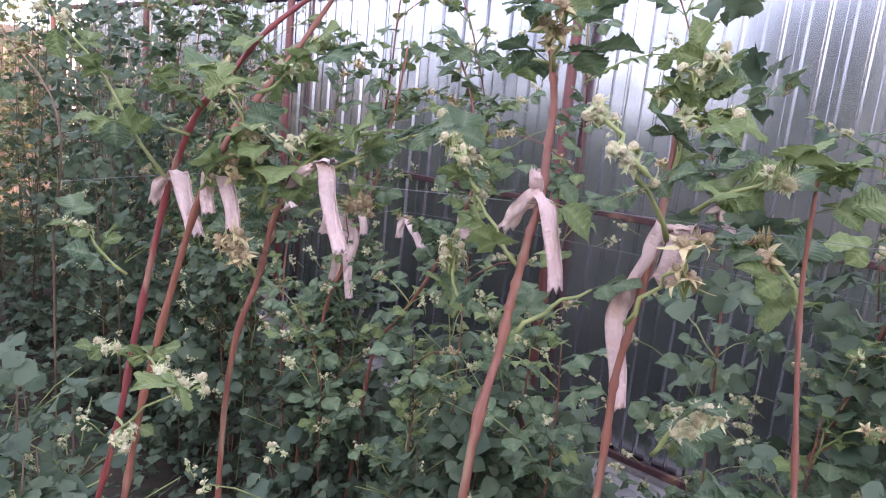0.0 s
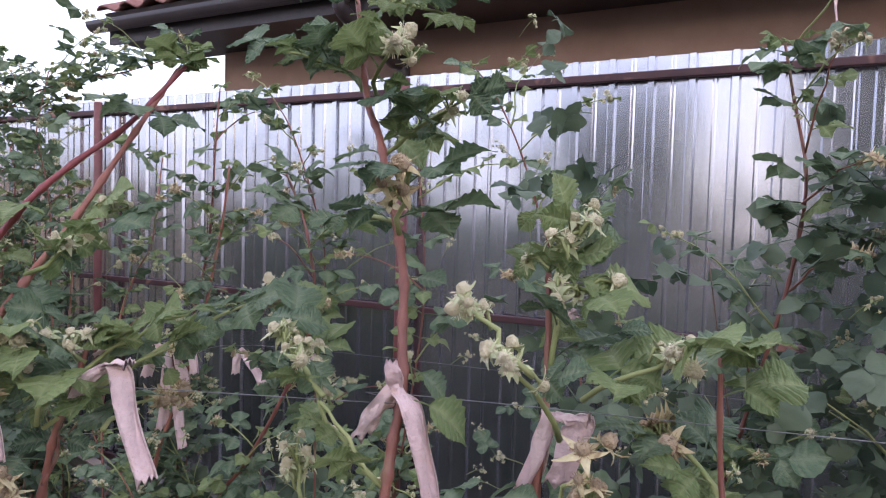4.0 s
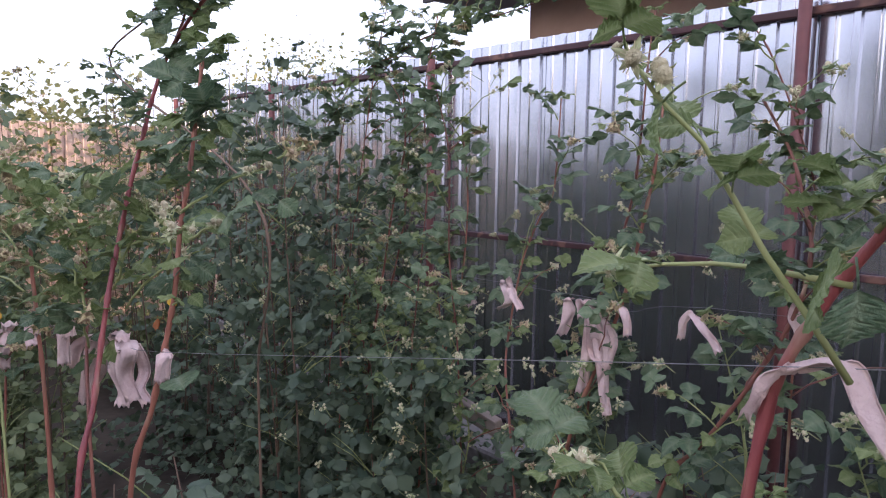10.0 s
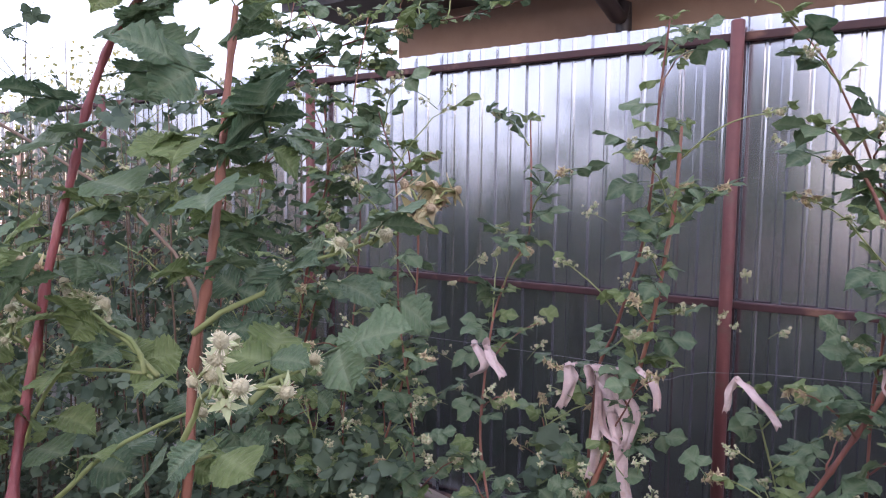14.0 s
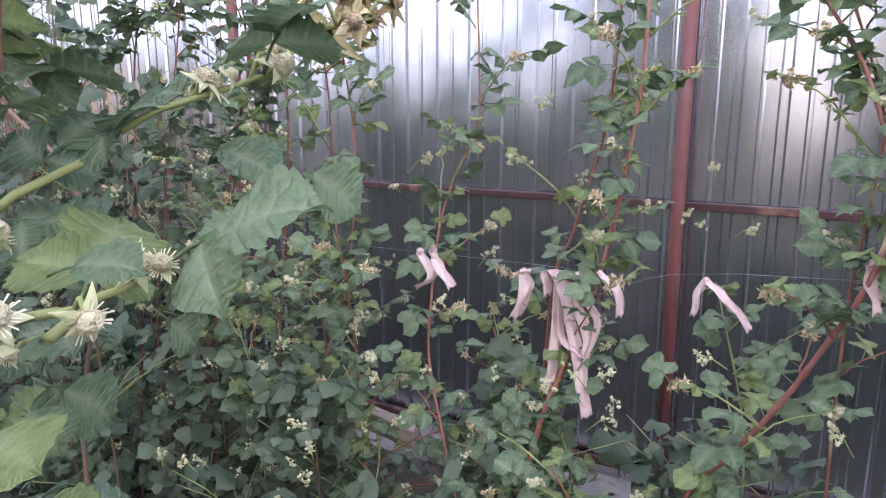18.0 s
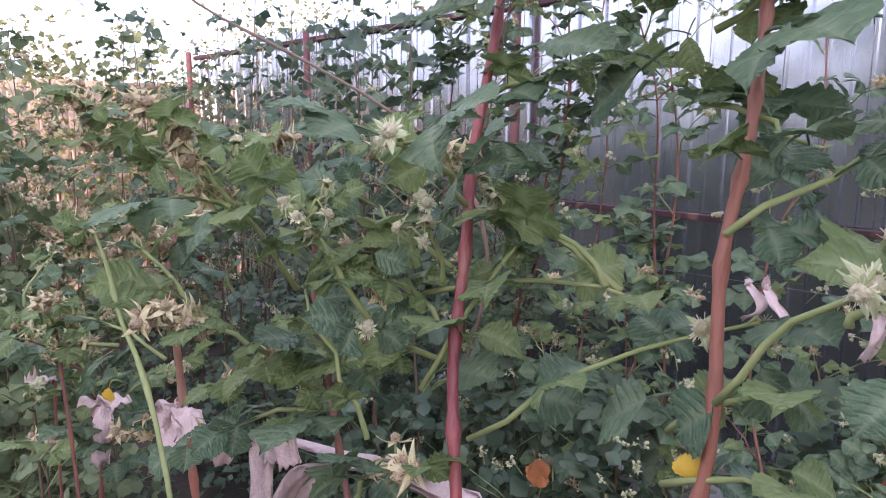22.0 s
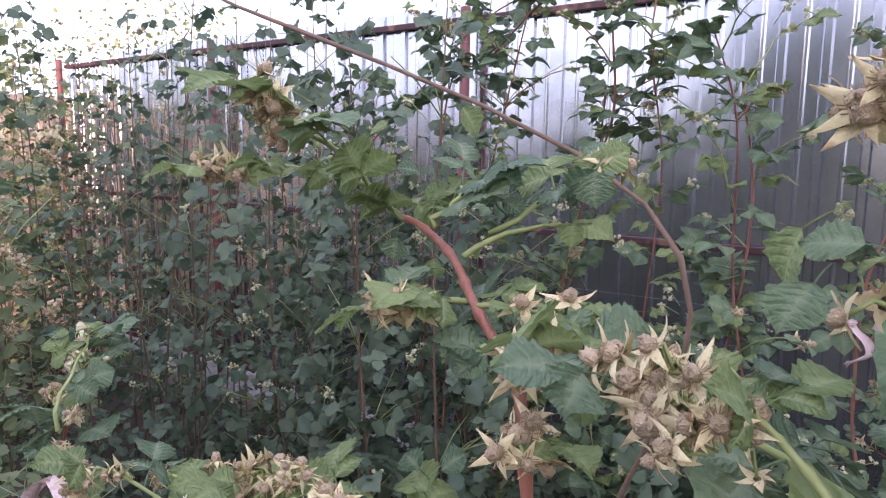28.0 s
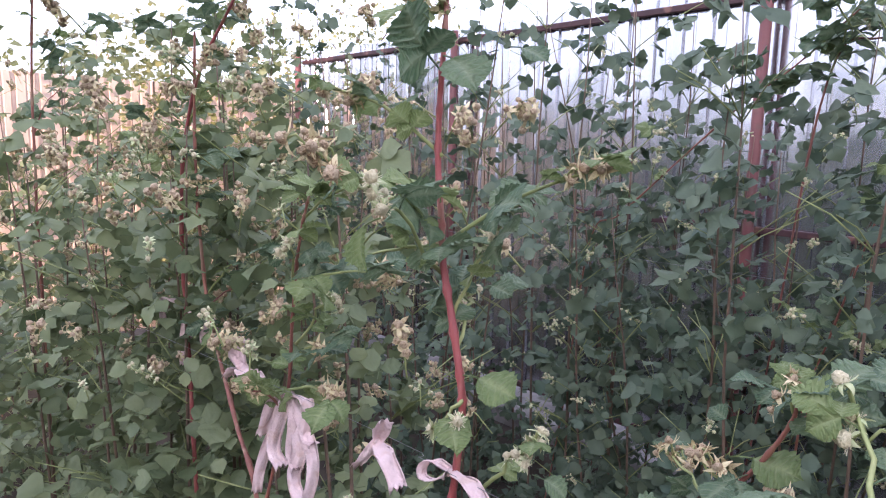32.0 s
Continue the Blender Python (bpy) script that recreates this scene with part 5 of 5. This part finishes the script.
# ---- cloth ties ----
def strip(rng, pts, width, twist=0.5, folds=1.3):
    """A hanging strip of soft cloth, gathered in folds along its width."""
    line = spline(pts, 6)
    n, c = len(line), 7
    v, f = [], []
    ph = 0.75 + rng.uniform(-0.4, 0.4)
    for i, q in enumerate(line):
        t = i / (n - 1)
        d = (line[min(i + 1, n - 1)] - line[max(i - 1, 0)]).normalized()
        a = ph + twist * t
        s = Vector((math.cos(a), math.sin(a), 0))
        s = (s - d * s.dot(d)).normalized()
        nn = d.cross(s)
        w = width * (0.55 + 0.45 * min(1, t * 3)) * (1 + 0.1 * math.sin(5 * t + ph))
        for k in range(c):
            u = 2 * k / (c - 1) - 1
            v.append(q + s * u * w / 2 + nn * width * 0.11 * math.sin(folds * math.pi * u + ph + 2 * t) + nn * width * 0.07 * math.sin(13 * t + 3 * u + ph) + Vector((0, 0, (0.003 * math.sin(9 * u + ph)) if i == n - 1 else 0)))
    for i in range(n - 1):
        for k in range(c - 1):
            q = i * c + k
            f.append((q, q + 1, q + c + 1, q + c))
    m = len(v)
    back = []
    for k, q in enumerate(v):
        i, j = divmod(k, c)
        back.append(q + Vector((0.0, 0.0012, 0.0004)))
    v += back
    f += [tuple(m + x for x in reversed(q)) for q in f]
    for i in range(n - 1):
        for k in (0, c - 1):
            q = i * c + k
            f.append((q, q + c, m + q + c, m + q))
    for i in (0, n - 1):
        for k in range(c - 1):
            q = i * c + k
            f.append((q, q + 1, m + q + 1, m + q))
    return v, f


def knot(rng, r):
    lean = rng.uniform(0, 6)
    v, f = [], []
    for i in range(9):
        for k in range(12):
            t, a = math.pi * i / 8, 2 * math.pi * k / 12
            s = r * (1 + 0.26 * math.sin(2 * a + 4 * t + lean) + 0.16 * math.sin(7 * t + 3 * a))
            v.append((s * math.sin(t) * math.cos(a), s * math.sin(t) * math.sin(a), 0.85 * s * math.cos(t)))
    for i in range(8):
        for k in range(12):
            j = (k + 1) % 12
            f.append((i * 12 + k, i * 12 + 12 + k, i * 12 + 12 + j, i * 12 + j))
    return v, f


def cloth_tie(seed, at, tails, r=0.011, label="knotted strip of faded pink cloth"):
    """tails: rows of (width, points relative to the knot)."""
    rng = random.Random(seed)
    base = tagged(new("cloth_tie"), label, "cloth tie", "cloth ties on the canes")
    base.location = at
    put("knot", mesh_of("knot", *knot(rng, r * 0.62), CLOTH), base)
    for w, pts in tails:
        put("tail", mesh_of("tail", *strip(rng, [(0, 0, 0)] + list(pts), w), CLOTH), base)
    return base


cloth_tie(1, (1.139, -1.870, 1.261), [(0.0129, [(0.011, -0.006, -0.005), (0.018, -0.006, -0.020), (0.023, -0.006, -0.042), (0.028, -0.006, -0.060)]), (0.0152, [(-0.005, -0.006, -0.008), (-0.013, -0.006, -0.019), (-0.018, -0.006, -0.028)]), (0.0088, [(0.001, -0.006, 0.008), (-0.001, -0.006, 0.015)])], 0.0059, "knotted strip of faded pink cloth")
cloth_tie(2, (1.216, -1.835, 1.249), [(0.0180, [(-0.001, -0.005, -0.004), (-0.005, -0.005, -0.023), (-0.015, -0.005, -0.052)]), (0.0168, [(0.015, -0.005, 0.001), (0.011, -0.005, -0.017), (0.005, -0.005, -0.034)]), (0.0128, [(-0.012, -0.005, -0.037), (-0.022, -0.005, -0.061), (-0.020, -0.005, -0.080), (-0.015, -0.005, -0.101), (-0.011, -0.005, -0.127)]), (0.0099, [(0.009, -0.005, 0.003), (0.021, -0.005, 0.004)])], 0.0049, "long wrapped strip of faded pink cloth")
cloth_tie(3, (0.943, -1.904, 1.253), [(0.0123, [(0.021, -0.006, 0.003), (0.027, -0.006, -0.019), (0.036, -0.006, -0.041), (0.048, -0.006, -0.061)]), (0.0089, [(-0.008, -0.006, -0.007), (-0.020, -0.006, -0.020), (-0.027, -0.006, -0.032)]), (0.0089, [(0.018, -0.006, 0.007), (0.031, -0.006, 0.008)])], 0.0058, "knotted strip of faded pink cloth")
cloth_tie(4, (0.855, -1.937, 1.243), [(0.0120, [(-0.006, -0.005, -0.007), (-0.011, -0.005, -0.028), (-0.006, -0.005, -0.044)]), (0.0120, [(0.013, -0.005, -0.003), (0.024, -0.005, -0.021), (0.031, -0.005, -0.035), (0.034, -0.005, -0.051)])], 0.0042, "knotted strip of faded pink cloth")
cloth_tie(5, (0.748, -1.926, 1.217), [(0.0152, [(0.024, -0.005, 0.009), (0.037, -0.005, -0.009), (0.050, -0.005, -0.030), (0.062, -0.005, -0.046)]), (0.0143, [(-0.009, -0.005, -0.008), (-0.018, -0.005, -0.028)])], 0.0046, "knotted strip of faded pink cloth")
cloth_tie(6, (0.121, -2.006, 1.109), [(0.0165, [(0.008, -0.005, -0.007), (-0.002, -0.005, -0.035)])], 0.0049, "small knotted scrap of pale cloth")
cloth_tie(7, (-0.091, -1.995, 1.083), [(0.0230, [(0.067, -0.009, 0.011), (0.120, -0.023, 0.009), (0.087, -0.017, -0.028), (0.086, -0.007, -0.065)]), (0.0196, [(0.001, 0.005, -0.024), (0.011, -0.005, -0.042), (-0.002, 0.010, -0.078), (-0.003, 0.005, -0.099)]), (0.0173, [(-0.062, 0.010, -0.022), (-0.067, 0.000, -0.032), (-0.129, 0.015, -0.080), (-0.217, 0.025, -0.130), (-0.256, 0.030, -0.170)]), (0.0150, [(0.062, 0.005, -0.003), (0.048, 0.020, -0.039), (0.057, 0.010, -0.060), (0.071, 0.015, -0.077)]), (0.0173, [(0.040, -0.009, 0.013), (0.088, -0.017, 0.024), (0.095, -0.021, 0.015)]), (0.0207, [(-0.049, 0.000, -0.009), (-0.141, 0.005, -0.032), (-0.236, 0.010, -0.066), (-0.287, 0.015, -0.111)]), (0.0196, [(-0.029, -0.005, -0.010), (-0.088, -0.005, -0.034), (-0.137, 0.000, -0.081), (-0.185, 0.005, -0.143)])], 0.0115, "wide crumpled strip of faded pink cloth")
cloth_tie(8, (-0.170, -2.031, 1.097), [(0.0164, [(-0.006, -0.006, -0.011), (-0.010, -0.006, -0.035), (-0.013, -0.006, -0.065)]), (0.0157, [(0.021, -0.006, 0.001), (0.030, -0.006, -0.017)]), (0.0137, [(0.011, -0.006, -0.001), (0.009, -0.006, -0.022)])], 0.0082, "crumpled dusty pink cloth knot")
cloth_tie(9, (-0.297, -2.045, 1.075), [(0.0184, [(-0.011, -0.006, -0.004), (-0.021, -0.006, -0.021), (-0.009, -0.006, -0.039)]), (0.0192, [(0.026, -0.006, 0.006), (0.039, -0.006, -0.006)]), (0.0136, [(0.012, -0.006, -0.006), (0.015, -0.006, -0.018)]), (0.0144, [(-0.015, -0.006, -0.000), (-0.031, -0.006, -0.009)])], 0.0052, "pale pink cloth bow on a cane")
cloth_tie(10, (-0.474, -2.055, 1.028), [(0.0209, [(-0.016, -0.006, -0.001), (-0.046, -0.006, -0.029)]), (0.0177, [(0.016, -0.006, -0.022), (-0.005, -0.006, -0.066)]), (0.0198, [(0.058, -0.006, 0.026), (0.078, -0.006, 0.023)])], 0.0052, "pale pink cloth bow on a cane")
cloth_tie(11, (-0.939, -2.092, 1.030), [(0.0077, [(-0.013, -0.006, 0.005), (-0.026, -0.006, -0.002), (-0.029, -0.006, -0.012), (-0.017, -0.006, -0.012), (0.001, -0.006, 0.000)]), (0.0127, [(0.026, -0.006, 0.003), (0.042, -0.006, -0.008), (0.053, -0.006, -0.024)])], 0.0054, "knotted strip of faded pink cloth")
cloth_tie(12, (-1.059, -2.076, 1.008), [(0.0117, [(-0.008, -0.006, -0.016), (-0.025, -0.006, -0.032)]), (0.0160, [(0.023, -0.006, -0.006), (0.041, -0.006, -0.027)]), (0.0139, [(0.016, -0.006, 0.018), (0.022, -0.006, 0.027)])], 0.0059, "pale pink cloth bow on a cane")
cloth_tie(13, (-1.244, -2.063, 0.992), [(0.0155, [(-0.024, -0.007, -0.012), (-0.047, -0.007, -0.047), (-0.057, -0.007, -0.064)]), (0.0168, [(-0.010, -0.007, -0.022), (-0.028, -0.007, -0.072), (-0.006, -0.007, -0.084)]), (0.0142, [(0.022, -0.007, -0.022), (0.015, -0.007, -0.061), (0.028, -0.007, -0.074)]), (0.0130, [(0.049, -0.007, 0.009), (0.043, -0.007, -0.032), (0.064, -0.007, -0.032)]), (0.0130, [(-0.055, -0.007, -0.092), (-0.075, -0.007, -0.144)]), (0.0155, [(0.033, -0.007, -0.048), (0.018, -0.007, -0.088), (0.036, -0.007, -0.115)]), (0.0130, [(0.053, -0.007, -0.035), (0.059, -0.007, -0.073), (0.042, -0.007, -0.113)])], 0.0091, "bunch of faded pink cloth strips")
cloth_tie(14, (-1.375, -2.059, 0.989), [(0.0189, [(-0.003, -0.007, 0.023), (0.018, -0.007, 0.042)]), (0.0261, [(0.029, -0.007, 0.004), (0.050, -0.007, 0.000)]), (0.0160, [(-0.014, -0.007, -0.006), (-0.030, -0.007, -0.019)])], 0.0116, "crumpled dusty pink cloth knot")
cloth_tie(15, (-1.638, -2.023, 1.009), [(0.0196, [(-0.002, -0.006, -0.027), (-0.020, -0.006, -0.063), (-0.019, -0.006, -0.096)]), (0.0286, [(0.070, -0.006, -0.001), (0.088, -0.006, -0.029)]), (0.0125, [(-0.101, -0.006, -0.003), (-0.116, -0.006, -0.045)])], 0.0080, "knotted strip of faded pink cloth")
cloth_tie(16, (-0.059, -1.056, 1.025), [(0.0283, [(0.009, -0.007, -0.031), (-0.009, -0.007, -0.080)]), (0.0170, [(0.001, -0.007, 0.003), (0.018, -0.007, 0.006)])], 0.0094, "knotted strip of faded pink cloth")
cloth_tie(17, (0.005, -1.060, 1.026), [(0.0403, [(0.017, -0.008, -0.017), (0.029, -0.008, -0.067)]), (0.0274, [(-0.019, -0.008, 0.003), (-0.014, -0.008, -0.030)]), (0.0220, [(0.035, -0.008, 0.008), (0.039, -0.008, -0.023)]), (0.0165, [(0.008, -0.008, -0.094), (0.036, -0.008, -0.119), (0.047, -0.008, -0.126)]), (0.0165, [(0.066, -0.008, -0.057), (0.059, -0.008, -0.115), (0.035, -0.008, -0.163)]), (0.0274, [(0.002, -0.008, -0.115), (-0.012, -0.008, -0.197)]), (0.0220, [(0.041, -0.008, -0.137), (0.048, -0.008, -0.185), (0.059, -0.008, -0.230)]), (0.0183, [(0.053, -0.008, -0.087), (0.046, -0.008, -0.136)])], 0.0119, "large bunch of faded pink rags")
cloth_tie(18, (0.075, -1.073, 1.041), [(0.0210, [(0.029, -0.006, -0.018), (0.037, -0.006, -0.062)])], 0.0079, "small knotted scrap of pale cloth")
cloth_tie(19, (0.228, -1.050, 1.044), [(0.0217, [(0.030, -0.006, -0.023), (0.066, -0.006, -0.064)]), (0.0183, [(-0.009, -0.006, -0.020), (-0.013, -0.006, -0.055)])], 0.0067, "knotted strip of faded pink cloth")
cloth_tie(20, (0.432, -1.070, 1.094), [(0.0337, [(0.002, -0.007, -0.022), (0.013, -0.007, -0.060)])], 0.0103, "crumpled dusty pink cloth knot")
cloth_tie(21, (-0.227, -1.062, 1.036), [(0.0220, [(0.018, -0.007, -0.023), (0.042, -0.007, -0.051)]), (0.0160, [(-0.000, -0.007, 0.014), (0.004, -0.007, 0.019)])], 0.0110, "small knotted scrap of pale cloth")
cloth_tie(22, (-0.432, -1.000, 0.965), [(0.0295, [(0.015, -0.007, -0.004), (0.024, -0.007, -0.012)])], 0.0113, "small knotted scrap of pale cloth")
cloth_tie(23, (1.307, -1.050, 1.684), [(0.0148, [(0.035, -0.006, 0.006), (0.036, -0.006, -0.022), (0.040, -0.006, -0.051)]), (0.0148, [(0.003, -0.006, 0.014), (-0.005, -0.006, 0.039)])], 0.0082, "knotted strip of faded pink cloth")
cloth_tie(24, (0.372, -1.700, 1.672), [(0.0187, [(0.012, -0.006, -0.023), (0.010, -0.006, -0.039)]), (0.0234, [(-0.259, -0.006, 0.012), (-0.273, -0.006, -0.012), (-0.280, -0.006, -0.043)])], 0.0070, "knotted strip of faded pink cloth")
cloth_tie(25, (-0.736, -2.050, 1.026), [(0.0133, [(-0.019, -0.005, -0.011), (-0.040, -0.005, -0.037), (-0.045, -0.005, -0.063)]), (0.0160, [(0.029, -0.005, 0.001), (0.046, -0.005, -0.013), (0.054, -0.005, -0.033)])], 0.0044, "pale pink cloth bow on a cane")
cloth_tie(26, (0.964, -1.000, 1.190), [(0.0221, [(0.008, -0.007, -0.024), (0.022, -0.007, -0.048)]), (0.0181, [(-0.018, -0.007, -0.011), (-0.029, -0.007, -0.019)])], 0.0090, "small knotted scrap of pale cloth")
cloth_tie(27, (-0.263, -1.050, 1.036), [(0.0233, [(0.031, -0.007, -0.039), (-0.002, -0.007, -0.065)])], 0.0116, "small knotted scrap of pale cloth")


# ---- wires ----
def wire(name, pts, r, label):
    line = spline(pts, 5)
    v, f = tube(line, [r] * len(line), 5)
    return tagged(put(name, mesh_of(name, v, f, WIRE)), label, "wire")


wire("trellis_wire", [(-3.4, -2.2, 0.92), (-1.25, -2.07, 1.0), (-0.934, -2.098, 1.032), (-0.475, -2.06, 1.03), (-0.29, -2.05, 1.075), (-0.02, -2.01, 1.095), (0.112, -2.01, 1.107), (0.764, -1.93, 1.222), (0.924, -1.908, 1.24), (1.139, -1.875, 1.254), (1.213, -1.84, 1.255), (2.4, -1.76, 1.3)], 0.00028, "thin steel wire that holds the first row")
wire("trellis_wire", [(-3.4, -1.05, 1.0), (-0.227, -1.065, 1.04), (-0.058, -1.06, 1.03), (0.096, -1.075, 1.026), (0.446, -1.06, 1.07), (2.4, -1.1, 1.12)], 0.0004, "thin steel wire that holds the second row")
wire("overhead_cable", [(-9, 6, 4.6), (-4, 5, 3.6), (3, 3.4, 3.3)], 0.006, "thin overhead cable across the sky")
wire("overhead_cable", [(-6, 3.2, 3.4), (-2.6, 1.1, 2.7), (0.5, 0.85, 2.62), (3.5, 0.7, 2.95)], 0.003, "thin cable that runs to the eaves")

board = tagged(put("wooden_board", mesh_of("wooden_board", *box(-0.16, 0.16, -0.012, 0.012, -0.03, 0.03, 0.003), WOOD, False), None, pose(-0.45, -0.99, 0.655, 20, 4, -8)), "weathered grey board among raspberry canes", "board")

# ---- trees beyond the far fence ----
def tree(seed, x, y, h, w, n, mat, label):
    rng = random.Random(seed)
    base = tagged(new("tree"), label, "tree")
    base.location = (x, y, 0)
    pts = [Vector((0, 0, -0.1)), Vector((0.05, 0, h * 0.3)), Vector((-0.04, 0.05, h * 0.6)), Vector((0.02, 0, h * 0.85))]
    geos = [tube(spline(pts, 4), [0.09 * (1 - 0.06 * i) for i in range(13)], 8)]
    lumps = []
    for k in range(14):
        a, t = rng.uniform(0, 6.28), rng.uniform(0.3, 0.95)
        rr = w * rng.uniform(0.35, 0.9) * (1.1 - 0.6 * t)
        tip = Vector((rr * math.cos(a), rr * math.sin(a), h * t + 0.25 * rr))
        geos.append(tube([Vector((0, 0, h * t * 0.75)), tip * 0.5 + Vector((0, 0, h * t * 0.42)), tip], [0.03, 0.02, 0.008], 5))
        lumps.append(tip)
    put("trunk", mesh_of("trunk", *merged(*geos), BARK), base)
    r = np.random.default_rng(seed)
    c = np.array([tuple(q) for q in lumps])[r.integers(0, len(lumps), n)]
    spots = c + r.normal(0, 1, (n, 3)) * (w * 0.24, w * 0.24, h * 0.10)
    spots = spots[spots[:, 2] > 0.3]
    crown = leaf_cloud("crown", "", spots, mat, 3, 1, seed=seed, size=(0.04, 0.085), lobes=1, loose=1.0)
    del crown["category"], crown["kind"]
    crown.parent = base
    return base


# the hedge keeps the sun off these; their leaf colour carries it
tree(71, -7.6, -0.6, 1.75, 1.6, 2400, LEAF_SUN_TINT, "bush beyond the fence, sunlight in its yellow-green colour")
tree(72, -8.5, 1.6, 1.9, 1.8, 2400, LEAF_SUN_TINT, "bush beyond the fence, sunlight in its yellow-green colour")
tree(73, -7.4, -3.0, 1.8, 1.6, 2400, LEAF_SUN_TINT, "bush beyond the fence, sunlight in its yellow-green colour")
tree(74, -10.5, 4.2, 3.0, 2.0, 1500, LEAF_SUN_TINT, "distant tree, sunlight in its yellow-green colour")

# young shoots that stand by themselves in the first row
raspberry(16, [(-0.792, -2.020, 0.982), (-0.778, -2.020, 1.038), (-0.747, -2.020, 1.086), (-0.730, -2.020, 1.119), (-0.727, -2.020, 1.138)], 0.0026, 2, 4, (0.04, 0.08), from_z=1.0, dry=0.5, heads=7, label="short green raspberry shoot with fruit heads", scale=0.75,
          extra=[((-0.730, -2.020, 1.123), (-0.729, -2.020, 1.144), 0, 6, True), ((-0.764, -2.020, 1.062), (-0.781, -2.030, 1.085), 0, 7, True), ((-0.768, -2.020, 1.056), (-0.720, -2.040, 1.080), 0, 10, True), ((-0.783, -2.020, 1.021), (-0.737, -2.040, 1.044), 0, 7, True)],
          solo=[((-0.763, -2.020, 1.087), (0.97, 0.00, 0.24), 0.87), ((-0.726, -2.020, 1.126), (0.94, 0.20, 0.28), 0.78), ((-0.762, -2.020, 1.107), (-0.94, 0.00, 0.35), 0.35), ((-0.791, -2.020, 1.029), (-0.96, -0.20, 0.21), 0.77), ((-0.739, -2.020, 1.059), (0.97, 0.00, 0.23), 0.83)], **NEAR)
raspberry(17, [(-0.424, -2.100, 1.080), (-0.428, -2.100, 1.106), (-0.427, -2.100, 1.124)], 0.0022, 1, 3, (0.03, 0.07), from_z=1.0, dry=0.9, heads=8, label="short green raspberry shoot with tan fruit heads", scale=0.7,
          extra=[((-0.422, -2.100, 1.126), (-0.442, -2.100, 1.137), 1, 9, True), ((-0.405, -2.110, 1.136), (-0.366, -2.120, 1.165), 1, 8, True), ((-0.385, -2.120, 1.142), (-0.334, -2.130, 1.171), 1, 6, True), ((-0.450, -2.090, 1.112), (-0.579, -2.050, 1.075), 2, 9, True)], **NEAR)
raspberry(18, [(1.321, -1.85, 1.121), (1.302, -1.837, 1.222), (1.298, -1.838, 1.292)], 0.0026, 2, 2, (0.04, 0.09), from_z=1.05, dry=0.3, heads=8, label="short raspberry shoot with pale fruit heads", **NEAR)

# roof tiles along the eaves
tv, tf = [], []
for i in range(9):
    u = i / 8
    for j in range(4):
        tv.append((0.22 * u, 0.36 * j / 3, 0.02 * math.sin(u * 2 * math.pi) + 0.014 + (0.018 if j == 0 else 0.016 - 0.01 * j / 3)))
for i in range(8):
    for j in range(3):
        q = i * 4 + j
        tf.append((q, q + 4, q + 5, q + 1))
m = len(tv)
tv += [(x, y, z - 0.014) for x, y, z in tv]
tf += [tuple(m + k for k in reversed(q)) for q in tf]
tf += [(4 * i, m + 4 * i, m + 4 * i + 4, 4 * i + 4) for i in range(8)] + [(k, k + 1, m + k + 1, m + k) for k in range(3)] + [(32 + k, m + 32 + k, m + 33 + k, 33 + k) for k in range(3)]
tile_mesh = mesh_of("roof_tile", tv, tf, TILE)
rng = random.Random(9)
for row in range(6):
    for k in range(26):
        put("roof_tile", tile_mesh, roof, pose(-2.72 + k * 0.215 + rng.uniform(-0.004, 0.004), -0.03 + row * 0.31 + rng.uniform(-0.005, 0.005), 0.004, 1.6 + rng.uniform(-0.4, 0.4), 0, rng.uniform(-1, 1)))

# odd leaves: a yellow and a rusty one low on the first row, rags at the arching top
rng = random.Random(77)
yellow = leaf_mesh(rng, 0.013, 17, 3, 1, LEAF_YELLOW, 0.4)
brown = leaf_mesh(rng, 0.014, 17, 3, 1, LEAF_BROWN, 0.4)
for me, label, at, along in ((yellow, "small yellow withered raspberry leaf", (0.112, -1.99, 1.172), (0.2, -0.4, -0.8)), (yellow, "small yellow withered raspberry leaf", (-0.353, -2.080, 1.091), (0.2, -0.4, -0.8)),
                             (brown, "curled rust-brown raspberry leaf", (0.016, -1.975, 1.128), (0.5, -0.4, -0.6)), (brown, "curled rust-brown raspberry leaf", (0.026, -1.972, 1.126), (-0.2, -0.5, -0.5))):
    tagged(put("withered_leaf", me, None, facing(Vector(at), along, (0.2, -1, 0.4))), label, "leaf")
